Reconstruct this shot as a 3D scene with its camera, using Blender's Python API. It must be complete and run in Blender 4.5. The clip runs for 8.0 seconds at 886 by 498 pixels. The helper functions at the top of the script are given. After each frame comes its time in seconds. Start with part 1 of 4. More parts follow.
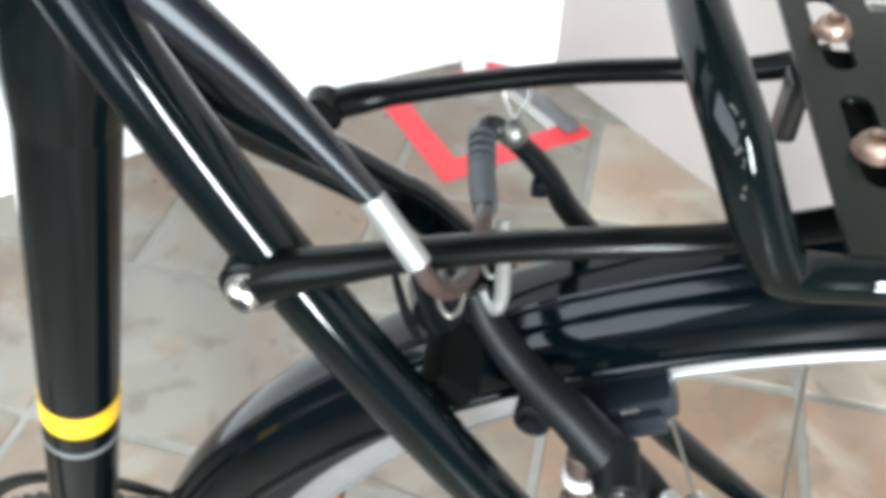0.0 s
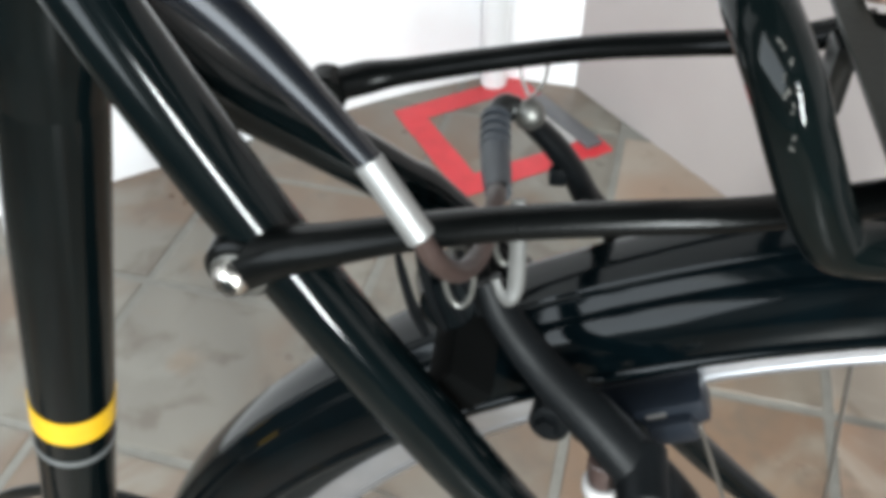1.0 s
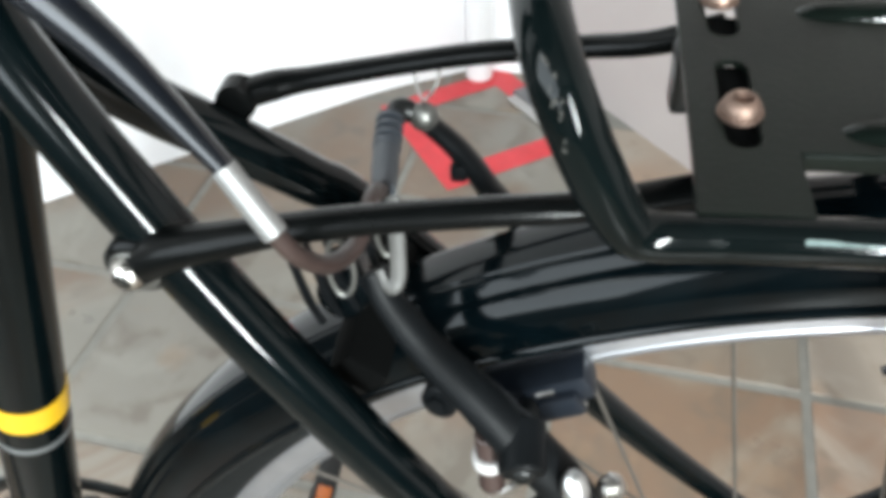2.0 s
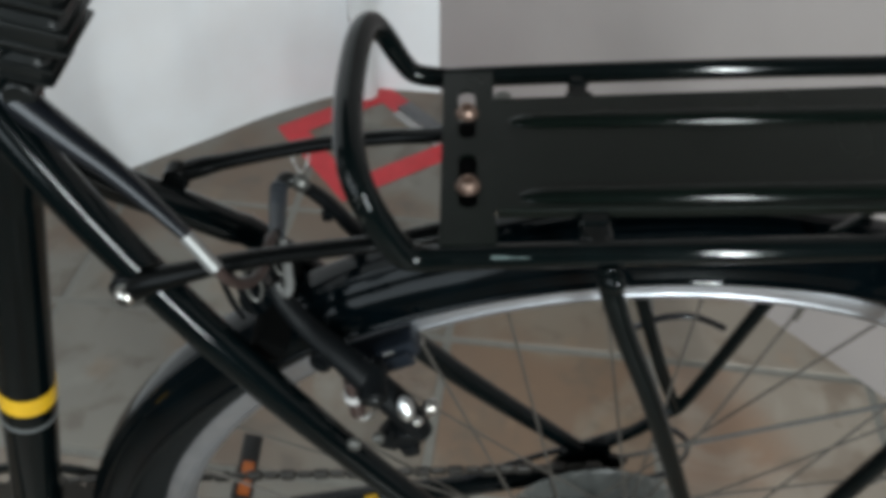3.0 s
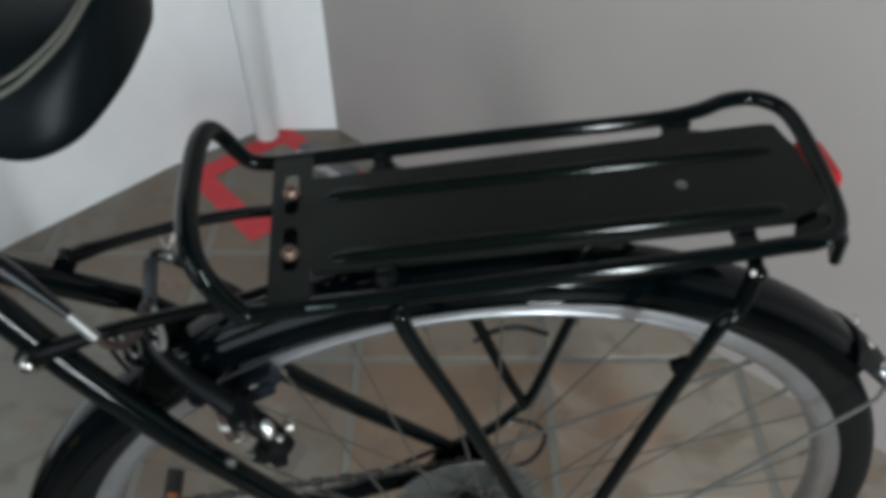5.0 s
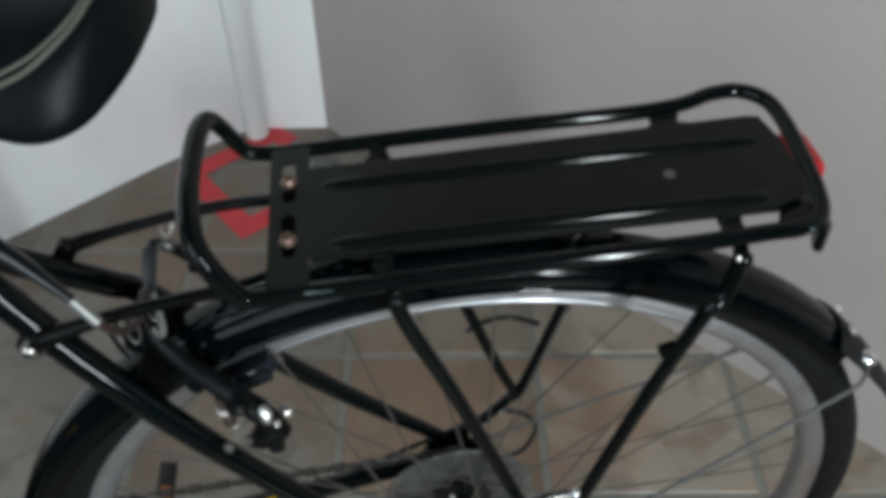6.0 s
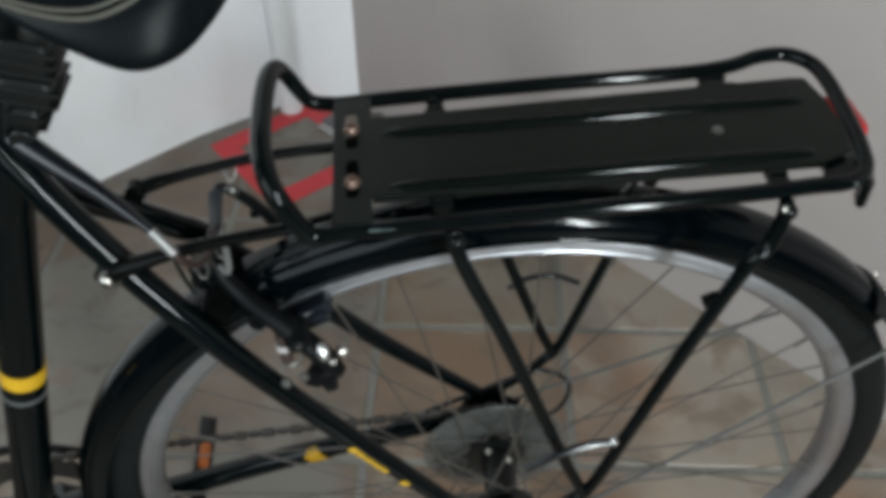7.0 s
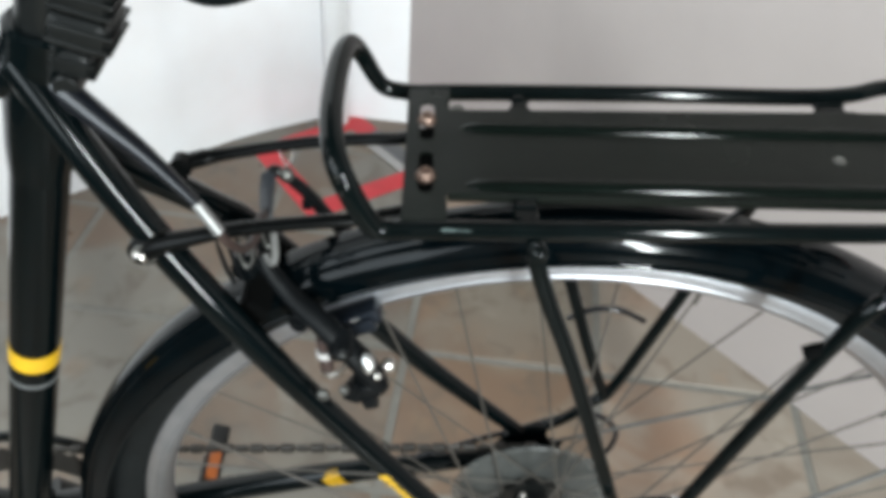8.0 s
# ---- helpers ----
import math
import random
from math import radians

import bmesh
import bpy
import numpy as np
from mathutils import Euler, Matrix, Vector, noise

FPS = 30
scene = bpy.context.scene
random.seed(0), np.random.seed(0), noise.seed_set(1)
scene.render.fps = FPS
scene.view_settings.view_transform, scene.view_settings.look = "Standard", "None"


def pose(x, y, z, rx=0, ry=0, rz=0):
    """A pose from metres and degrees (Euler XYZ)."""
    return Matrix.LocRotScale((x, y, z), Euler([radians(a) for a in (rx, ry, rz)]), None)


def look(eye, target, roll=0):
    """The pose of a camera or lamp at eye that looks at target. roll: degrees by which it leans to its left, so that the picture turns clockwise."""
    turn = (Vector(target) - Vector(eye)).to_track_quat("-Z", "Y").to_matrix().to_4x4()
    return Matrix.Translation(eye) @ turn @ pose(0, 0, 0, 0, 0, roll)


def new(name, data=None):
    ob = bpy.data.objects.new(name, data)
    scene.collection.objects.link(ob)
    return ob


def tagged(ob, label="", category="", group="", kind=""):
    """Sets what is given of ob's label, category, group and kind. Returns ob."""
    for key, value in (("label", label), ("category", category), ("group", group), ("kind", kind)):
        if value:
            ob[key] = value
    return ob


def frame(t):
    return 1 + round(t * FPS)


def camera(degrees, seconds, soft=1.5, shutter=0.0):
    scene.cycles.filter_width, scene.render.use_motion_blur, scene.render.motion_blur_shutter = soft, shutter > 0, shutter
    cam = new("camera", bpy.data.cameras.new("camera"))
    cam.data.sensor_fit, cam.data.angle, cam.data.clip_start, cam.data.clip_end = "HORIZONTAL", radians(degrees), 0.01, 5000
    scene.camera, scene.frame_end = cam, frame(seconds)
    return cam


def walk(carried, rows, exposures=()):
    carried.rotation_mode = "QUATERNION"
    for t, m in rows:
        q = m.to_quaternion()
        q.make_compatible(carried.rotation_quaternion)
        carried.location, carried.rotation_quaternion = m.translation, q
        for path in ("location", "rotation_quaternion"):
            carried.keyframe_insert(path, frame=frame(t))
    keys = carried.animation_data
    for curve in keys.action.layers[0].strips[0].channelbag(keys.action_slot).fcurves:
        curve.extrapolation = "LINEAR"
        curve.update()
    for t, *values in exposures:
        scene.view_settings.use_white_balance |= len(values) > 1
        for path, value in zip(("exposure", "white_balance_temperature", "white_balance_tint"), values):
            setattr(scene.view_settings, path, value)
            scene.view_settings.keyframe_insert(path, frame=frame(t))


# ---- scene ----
cam = camera(54.5, 8.0, soft=5.5, shutter=0.3)
# seconds, place, Euler degrees
PATH = [
    (0, -0.1854, -0.2028, 0.8459, 45.91, -0.74, 6.88),
    (0.5, -0.1889, -0.2000, 0.8299, 47.37, -0.31, 7.85),
    (1, -0.1830, -0.1948, 0.8247, 47.42, 0.07, 8.01),
    (1.2, -0.1783, -0.1965, 0.8236, 47.10, 0.52, 7.78),
    (2.3, -0.1398, -0.2160, 0.8614, 46.88, 1.61, 7.18),
    (2.5, -0.1368, -0.2416, 0.8996, 47.37, 1.60, 6.28),
    (3, -0.1132, -0.3124, 0.9526, 46.63, -0.18, 0.72),
    (3.5, -0.0965, -0.3421, 0.9963, 47.40, -0.06, -4.29),
    (4, -0.0823, -0.3590, 1.0196, 47.64, 0.39, -5.84),
    (4.5, -0.0633, -0.3741, 1.0351, 47.62, 0.62, -5.77),
    (4.7, -0.0580, -0.3784, 1.0374, 47.57, 0.92, -5.80),
    (5.8, -0.0517, -0.3923, 1.0459, 47.25, 1.09, -6.56),
    (6, -0.0595, -0.3962, 1.0422, 47.58, 0.54, -6.74),
    (6.5, -0.0652, -0.4062, 1.0392, 47.21, 0.51, -5.77),
    (7, -0.0847, -0.4280, 1.0387, 46.89, 0.28, -4.84),
    (7.5, -0.1106, -0.4247, 1.0280, 46.85, -1.34, -3.77),
    (8, -0.1104, -0.3944, 0.9882, 49.10, -3.29, 0.20),
]
# seconds, stops, kelvin, tint
EXPOSURES = [(0, 2.75, 6870, 10), (0.5, 2.06, 7040, 11), (1, 2.11, 7040, 12), (1.2, 2.11, 7040, 12), (2.3, 2.33, 7040, 11), (2.5, 2.31, 7040, 11), (3, 1.0, 6940, 10), (3.5, 0.86, 6810, 9),
             (4, 1.09, 6840, 10), (4.5, 0.78, 6810, 9), (6, 0.78, 6810, 9), (6.5, 0.79, 6810, 9), (7, 0.88, 6960, 10), (7.5, 1.23, 6990, 11), (8, 1.67, 7040, 11)]
walk(cam, [(t, pose(*p)) for t, *p in PATH], EXPOSURES)

# ---- light: windows behind and beside the camera ----
world = bpy.data.worlds.new("daylight")
scene.world = world
world.use_nodes = True
nt = world.node_tree
sky = nt.nodes.new("ShaderNodeTexSky")
sky.sky_type, sky.sun_disc = "NISHITA", False
sky.sun_elevation, sky.sun_rotation = radians(40), radians(120)
nt.links.new(sky.outputs[0], nt.nodes["Background"].inputs[0])
nt.nodes["Background"].inputs[1].default_value = 0.12

# plan of the room: the corner behind the bicycle and its two walls
CORNER = Vector((-0.194, 1.220))
LEFT = Vector((-0.8725, -0.4886))
RIGHT = Vector((0.6418, -0.7669))
LONG_L, LONG_R, HEIGHT = 2.3, 3.4, 2.6
P_L, P_R = CORNER + LEFT * LONG_L, CORNER + RIGHT * LONG_R
P_B = P_L + RIGHT * LONG_R
# openings: from, to along the wall, sill and head, watts of the sky's light through them; the south wall runs from P_R, the west wall from P_L
SOUTH_WINDOWS = [(1.455, 1.530, 0.62, 2.10, 46)]
# unseen broad opening added as fill for the white wall and left floor
WEST_FILL_WINDOWS = [(0.90, 2.60, 0.90, 2.20, 14)]


def area_lamp(name, eye, target, sx, sy, watts, colour, shape="RECTANGLE"):
    d = bpy.data.lights.new(name, "AREA")
    d.shape, d.size, d.size_y, d.energy, d.color = shape, sx, sy, watts, colour
    ob = new(name, d)
    ob.matrix_basis = look(eye, target)
    return ob


for start, along, inward, openings in ((P_R, LEFT, -RIGHT, SOUTH_WINDOWS), (P_L, RIGHT, -LEFT, WEST_FILL_WINDOWS)):
    for s0, s1, z0, z1, watts in openings:
        q = start + along * (s0 + s1) / 2 + inward * 0.02
        area_lamp("window_light", (*q, (z0 + z1) / 2), (*(q + inward), (z0 + z1) / 2), s1 - s0, z1 - z0, watts, (0.81, 0.93, 1.0))


# ---- materials ----
def shader(name, colour, rough=0.5, metal=0.0, vary=0.0, scale=20.0, bump=0.0, coat=0.0, rvary=0.0, colour2=None,
           coarse=4.0, bscale=None, spec=0.5):
    m = bpy.data.materials.new(name)
    m.use_nodes = True
    t = m.node_tree
    b = t.nodes["Principled BSDF"]
    b.inputs["Base Color"].default_value = (*colour, 1)
    b.inputs["Roughness"].default_value = rough
    b.inputs["Metallic"].default_value = metal
    b.inputs["Specular IOR Level"].default_value = spec
    b.inputs["Coat Weight"].default_value = coat
    b.inputs["Coat Roughness"].default_value = 0.06
    co = t.nodes.new("ShaderNodeTexCoord")
    fine = t.nodes.new("ShaderNodeTexNoise")
    fine.inputs["Scale"].default_value, fine.inputs["Detail"].default_value = scale, 6
    big = t.nodes.new("ShaderNodeTexNoise")
    big.inputs["Scale"].default_value, big.inputs["Detail"].default_value = coarse, 4
    t.links.new(co.outputs["Object"], fine.inputs["Vector"])
    t.links.new(co.outputs["Object"], big.inputs["Vector"])
    if vary:
        mix = t.nodes.new("ShaderNodeMix")
        mix.data_type = "RGBA"
        c2 = colour2 or tuple(c * (1 - vary) for c in colour)
        mix.inputs["A"].default_value, mix.inputs["B"].default_value = (*colour, 1), (*c2, 1)
        avg = t.nodes.new("ShaderNodeMath")
        avg.operation = "MULTIPLY_ADD"
        avg.inputs[1].default_value = 0.5
        half = t.nodes.new("ShaderNodeMath")
        half.operation, half.inputs[1].default_value = "MULTIPLY", 0.5
        t.links.new(big.outputs["Fac"], half.inputs[0])
        t.links.new(fine.outputs["Fac"], avg.inputs[0])
        t.links.new(half.outputs[0], avg.inputs[2])
        ramp = t.nodes.new("ShaderNodeMapRange")
        ramp.inputs["From Min"].default_value, ramp.inputs["From Max"].default_value = 0.35, 0.65
        t.links.new(avg.outputs[0], ramp.inputs["Value"])
        t.links.new(ramp.outputs["Result"], mix.inputs["Factor"])
        t.links.new(mix.outputs["Result"], b.inputs["Base Color"])
    if rvary:
        rr = t.nodes.new("ShaderNodeMapRange")
        rr.inputs["From Min"].default_value, rr.inputs["From Max"].default_value = 0.3, 0.7
        rr.inputs["To Min"].default_value, rr.inputs["To Max"].default_value = max(rough - rvary, 0.02), rough + rvary
        t.links.new(big.outputs["Fac"], rr.inputs["Value"])
        t.links.new(rr.outputs["Result"], b.inputs["Roughness"])
    if bump:
        bp = t.nodes.new("ShaderNodeBump")
        bp.inputs["Strength"].default_value, bp.inputs["Distance"].default_value = bump, 0.001
        src = fine
        if bscale:
            src = t.nodes.new("ShaderNodeTexNoise")
            src.inputs["Scale"].default_value, src.inputs["Detail"].default_value = bscale, 3
            t.links.new(co.outputs["Object"], src.inputs["Vector"])
        t.links.new(src.outputs["Fac"], bp.inputs["Height"])
        t.links.new(bp.outputs["Normal"], b.inputs["Normal"])
    return m


PAINT = shader("black_gloss_paint", (0.0010, 0.0026, 0.0030), 0.125, vary=0.35, scale=60, rvary=0.03, coarse=18, spec=0.19)
RACKPAINT = shader("black_rack_enamel", (0.0019, 0.0036, 0.0037), 0.075, vary=0.4, scale=90, rvary=0.025, bump=0.02, bscale=500, coarse=22, spec=0.14)
PLATEPAINT = shader("black_powder_coat", (0.0018, 0.0042, 0.0028), 0.34, vary=0.4, scale=120, rvary=0.09, bump=0.12, bscale=900, coarse=25, spec=0.165)
RIBPAINT = shader("polished_powder_coat", (0.0024, 0.0046, 0.0036), 0.085, vary=0.35, scale=120, rvary=0.03, bump=0.03, bscale=900, coarse=25, spec=0.12)
ARMPAINT = shader("satin_black_enamel", (0.0022, 0.0026, 0.0026), 0.24, vary=0.4, scale=90, rvary=0.06, bump=0.05, bscale=700, spec=0.085)
FENDERPLASTIC = shader("black_glossy_plastic", (0.0008, 0.0022, 0.0029), 0.10, vary=0.5, scale=80, rvary=0.03, coarse=30, bump=0.02, bscale=250, spec=0.125)
EDGEPLASTIC = shader("polished_plastic_edge", (0.0008, 0.0022, 0.0029), 0.05, vary=0.4, scale=80, rvary=0.02, spec=0.2)
RUBBER = shader("tyre_rubber", (0.0055, 0.0070, 0.0074), 0.55, vary=0.45, scale=90, bump=0.3, bscale=700, coarse=12, spec=0.15)
BLACKPLASTIC = shader("black_plastic", (0.004, 0.005, 0.005), 0.34, vary=0.4, scale=70, bump=0.1, bscale=600, spec=0.35)
# dull black of the stub; also paints the shade in the stay gap
HOLLOW = shader("dull_black_gap_shade", (0.0016, 0.0018, 0.0018), 0.9, vary=0.3, scale=80, spec=0.05)
NAVY = shader("dark_navy_plastic", (0.008, 0.011, 0.016), 0.4, vary=0.4, scale=90, spec=0.25)
HOUSING = shader("black_cable_housing", (0.005, 0.006, 0.008), 0.24, vary=0.3, scale=60, spec=0.5)
ALLOY = shader("brushed_aluminium", (0.58, 0.58, 0.57), 0.36, 1.0, vary=0.18, scale=140, rvary=0.1, bump=0.06, bscale=900)
RIM = shader("machined_rim_alloy", (0.50, 0.515, 0.55), 0.42, 1.0, vary=0.22, scale=60, rvary=0.1, coarse=15)
FERRULE = shader("satin_aluminium", (0.27, 0.27, 0.265), 0.46, 0.8, vary=0.15, scale=160, rvary=0.08, bump=0.08, bscale=900)
STEEL = shader("zinc_plated_steel", (0.62, 0.60, 0.57), 0.24, 1.0, vary=0.3, scale=200, rvary=0.1, coarse=60)
DULLSTEEL = shader("dull_zinc_steel", (0.47, 0.445, 0.415), 0.38, 1.0, vary=0.35, scale=260, rvary=0.12, coarse=90)
WIRE = shader("grey_wire", (0.075, 0.073, 0.068), 0.5, 0.0, vary=0.4, scale=150)
CHROME = shader("bright_steel", (0.75, 0.75, 0.75), 0.12, 1.0, vary=0.15, scale=200)
COPPER = shader("bronze_plated_bolt", (0.27, 0.185, 0.15), 0.5, 1.0, vary=0.4, scale=250, rvary=0.12, coarse=120)
SPOKE = shader("dull_spoke_steel", (0.082, 0.072, 0.062), 0.55, 0.3, vary=0.3, scale=100)
YELLOW = shader("yellow_decal", (0.58, 0.335, 0.018), 0.3, vary=0.18, scale=90)
GREYBAND = shader("grey_decal", (0.10, 0.105, 0.105), 0.35, vary=0.2, scale=90)
NOODLE = shader("brown_rubber_tube", (0.034, 0.019, 0.016), 0.5, vary=0.35, scale=150, bump=0.15, bscale=600)
BOOT = shader("bluish_rubber_boot", (0.022, 0.027, 0.034), 0.5, vary=0.25, scale=150, bump=0.1)
BRAKE = shader("black_brake_arm", (0.0030, 0.0038, 0.0044), 0.45, vary=0.45, scale=90, rvary=0.08, coarse=40, bump=0.08, bscale=800, spec=0.10)
SADDLE = shader("black_saddle_leatherette", (0.0026, 0.0044, 0.0052), 0.33, vary=0.3, scale=150, bump=0.10, bscale=1400, coarse=30, spec=0.06)
THREAD = shader("olive_piping", (0.052, 0.050, 0.038), 0.6, vary=0.3, scale=300)
REDLENS = shader("red_lamp_lens", (0.42, 0.010, 0.012), 0.34, vary=0.25, scale=120, spec=0.3)
ORANGE = shader("orange_reflector", (0.34, 0.085, 0.016), 0.25, vary=0.25, scale=200)
CHAIN = shader("oiled_chain_steel", (0.040, 0.036, 0.032), 0.5, 0.6, vary=0.4, scale=200)
WORN = shader("rubbed_enamel", (0.11, 0.15, 0.145), 0.32, 0.5, vary=0.5, scale=300, rvary=0.1, coarse=120)
LINK = shader("dull_grey_steel", (0.17, 0.168, 0.157), 0.42, 0.85, vary=0.4, scale=250, rvary=0.1)
DISC = shader("smoky_disc_plastic", (0.10, 0.105, 0.10), 0.4, vary=0.2, scale=60)
DISC.node_tree.nodes["Principled BSDF"].inputs["Alpha"].default_value = 0.45
REDTAPE = shader("red_floor_tape", (0.62, 0.030, 0.040), 0.42, vary=0.22, scale=45, bump=0.1, coarse=9, rvary=0.1)
GREYSTRIP = shader("grey_metal_strip", (0.10, 0.10, 0.105), 0.4, vary=0.2, scale=80)
PALESTRIP = shader("pale_plastic_strip", (0.36, 0.345, 0.335), 0.5, vary=0.1, scale=80)
WALLWHITE = shader("white_wall_paint", (0.89, 0.895, 0.91), 0.62, colour2=(0.855, 0.835, 0.835), vary=0.05, scale=14, bump=0.08, bscale=160, coarse=1.6)
# one even colour, set darker than the white wall
WALLGREY = shader("greyish_wall", (0.392, 0.350, 0.337), 0.55, vary=0.07, scale=9, bump=0.08, bscale=160, coarse=1.4)
# unseen walls, coloured dark so the black paint mirrors less of them
WALLDIM = shader("unseen_wall_dim", (0.075, 0.07, 0.064), 0.7, vary=0.1, scale=9, bump=0.08, bscale=160, coarse=1.4)
# unseen ceiling, its colour lowered to keep upward reflections dark
CEILING = shader("unseen_ceiling_dim", (0.085, 0.085, 0.085), 0.8, vary=0.05, scale=10)
PIPE = shader("white_pipe_plastic", (0.80, 0.80, 0.80), 0.35, vary=0.04, scale=20)
GROUT = shader("pale_grout", (0.212, 0.203, 0.180), 0.8, vary=0.25, scale=60, bump=0.3, coarse=7)
FRAMEWHITE = shader("white_window_frame", (0.75, 0.75, 0.74), 0.4, vary=0.05, scale=20)


def tile_shader(name, gain):
    """Grey-beige stone with pinkish-brown clouds, fine mottling and a few paler veins, running on in the room's own measure."""
    m = shader(name, (0.22, 0.20, 0.18), 0.34, rvary=0.1, bump=0.12, bscale=90)
    t = m.node_tree
    b = t.nodes["Principled BSDF"]
    geo = t.nodes.new("ShaderNodeNewGeometry")
    info = t.nodes.new("ShaderNodeObjectInfo")
    shift = t.nodes.new("ShaderNodeVectorMath")
    shift.operation = "MULTIPLY_ADD"
    shift.inputs[1].default_value = (0.06, 0.06, 0.3)
    comb = t.nodes.new("ShaderNodeCombineXYZ")
    for k in range(3):
        t.links.new(info.outputs["Random"], comb.inputs[k])
    t.links.new(comb.outputs[0], shift.inputs[0])
    t.links.new(geo.outputs["Position"], shift.inputs[2])

    def cloud(scale, detail, lo, hi, warp=0.0):
        n = t.nodes.new("ShaderNodeTexNoise")
        n.inputs["Scale"].default_value, n.inputs["Detail"].default_value, n.inputs["Distortion"].default_value = scale, detail, warp
        t.links.new(shift.outputs[0], n.inputs["Vector"])
        r = t.nodes.new("ShaderNodeMapRange")
        r.interpolation_type = "SMOOTHSTEP"
        r.inputs["From Min"].default_value, r.inputs["From Max"].default_value = lo, hi
        t.links.new(n.outputs["Fac"], r.inputs["Value"])
        return r.outputs["Result"]

    def blend(a, colour, fac, amount):
        x = t.nodes.new("ShaderNodeMix")
        x.data_type = "RGBA"
        f = t.nodes.new("ShaderNodeMath")
        f.operation, f.inputs[1].default_value = "MULTIPLY", amount
        t.links.new(fac, f.inputs[0])
        t.links.new(f.outputs[0], x.inputs["Factor"])
        colour = tuple(v * k for v, k in zip(colour, gain))
        if isinstance(a, tuple):
            x.inputs["A"].default_value = (*(v * k for v, k in zip(a, gain)), 1)
        else:
            t.links.new(a, x.inputs["A"])
        x.inputs["B"].default_value = (*colour, 1)
        return x.outputs["Result"]
    c = blend((0.214, 0.206, 0.182), (0.186, 0.133, 0.097), cloud(3.2, 3, 0.42, 0.60, 0.4), 0.95)
    c = blend(c, (0.264, 0.263, 0.235), cloud(7.0, 5, 0.52, 0.72, 0.8), 0.75)
    c = blend(c, (0.140, 0.120, 0.098), cloud(16.0, 6, 0.50, 0.70, 0.5), 0.8)
    c = blend(c, (0.250, 0.185, 0.130), cloud(11.0, 4, 0.60, 0.72), 0.5)
    hsv = t.nodes.new("ShaderNodeHueSaturation")
    r = t.nodes.new("ShaderNodeMapRange")
    r.inputs["To Min"].default_value, r.inputs["To Max"].default_value = 0.95, 1.06
    t.links.new(info.outputs["Random"], r.inputs["Value"])
    t.links.new(r.outputs["Result"], hsv.inputs["Value"])
    t.links.new(c, hsv.inputs["Color"])
    t.links.new(hsv.outputs["Color"], b.inputs["Base Color"])
    return m


# one stone at three gains: lighter and darker floor regions put into the colour
TILE = tile_shader("brown_dim_stone_tile", (0.86, 0.76, 0.68))
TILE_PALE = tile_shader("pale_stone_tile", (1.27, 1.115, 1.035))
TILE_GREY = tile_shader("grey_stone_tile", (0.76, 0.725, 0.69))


# ---- mesh helpers ----
def part(name, bm, material, parent=None, label="", sharp=35):
    bmesh.ops.recalc_face_normals(bm, faces=bm.faces)
    me = bpy.data.meshes.new(name)
    bm.to_mesh(me)
    bm.free()
    me.materials.append(material)
    me.polygons.foreach_set("use_smooth", [True] * len(me.polygons))
    me.set_sharp_from_angle(angle=radians(sharp))
    ob = new(name, me)
    if parent is not None:
        ob.parent = parent
    if label:
        tagged(ob, label)
    return ob


def smooth_line(pts, n=5):
    """Catmull-Rom through the points."""
    p = [Vector(q) for q in pts]
    if len(p) < 3 or n < 2:
        return p
    e = [2 * p[0] - p[1], *p, 2 * p[-1] - p[-2]]
    out = []
    for i in range(len(p) - 1):
        a, b, c, d = e[i:i + 4]
        for k in range(n):
            s = k / n
            out.append(0.5 * (2 * b + (c - a) * s + (2 * a - 5 * b + 4 * c - d) * s * s + (3 * b - a - 3 * c + d) * s ** 3))
    return out + [p[-1]]


def tube(bm, pts, r, seg=12, n=5, flat=1.0, up=(0, 0, 1)):
    """A tube along a smooth line; r: one radius or one for each point; flat: height by width."""
    line = smooth_line(pts, n)
    k = len(line)
    radii = [r] * k if isinstance(r, (int, float)) else [float(np.interp(i / (k - 1) * (len(r) - 1), range(len(r)), r)) for i in range(k)]
    rings = []
    u = Vector(up)
    for i, q in enumerate(line):
        d = (line[min(i + 1, k - 1)] - line[max(i - 1, 0)]).normalized()
        u = (u - d * u.dot(d))
        u = u.normalized() if u.length > 1e-5 else d.orthogonal().normalized()
        v = d.cross(u)
        rings.append([bm.verts.new(q + (u * math.cos(a) * flat + v * math.sin(a)) * radii[i])
                      for a in (2 * math.pi * j / seg for j in range(seg))])
    for a, b in zip(rings, rings[1:]):
        for j in range(seg):
            bm.faces.new((a[j], a[(j + 1) % seg], b[(j + 1) % seg], b[j]))
    bm.faces.new(rings[0][::-1])
    bm.faces.new(rings[-1])
    return bm


def rod(bm, a, b, r0, r1=None, seg=16):
    """A cylinder or cone between two points, with a small chamfer at both ends."""
    a, b = Vector(a), Vector(b)
    r1 = r0 if r1 is None else r1
    d = (b - a).normalized()
    c = min(r0, r1, (b - a).length) * 0.12
    u = d.orthogonal().normalized()
    v = d.cross(u)
    rings = [[bm.verts.new(q + (u * math.cos(t) + v * math.sin(t)) * r) for t in (2 * math.pi * j / seg for j in range(seg))]
             for q, r in ((a, r0 - c), (a + d * c, r0), (b - d * c, r1), (b, r1 - c))]
    for p, q in zip(rings, rings[1:]):
        for j in range(seg):
            bm.faces.new((p[j], p[(j + 1) % seg], q[(j + 1) % seg], q[j]))
    bm.faces.new(rings[0][::-1])
    bm.faces.new(rings[-1])
    return bm


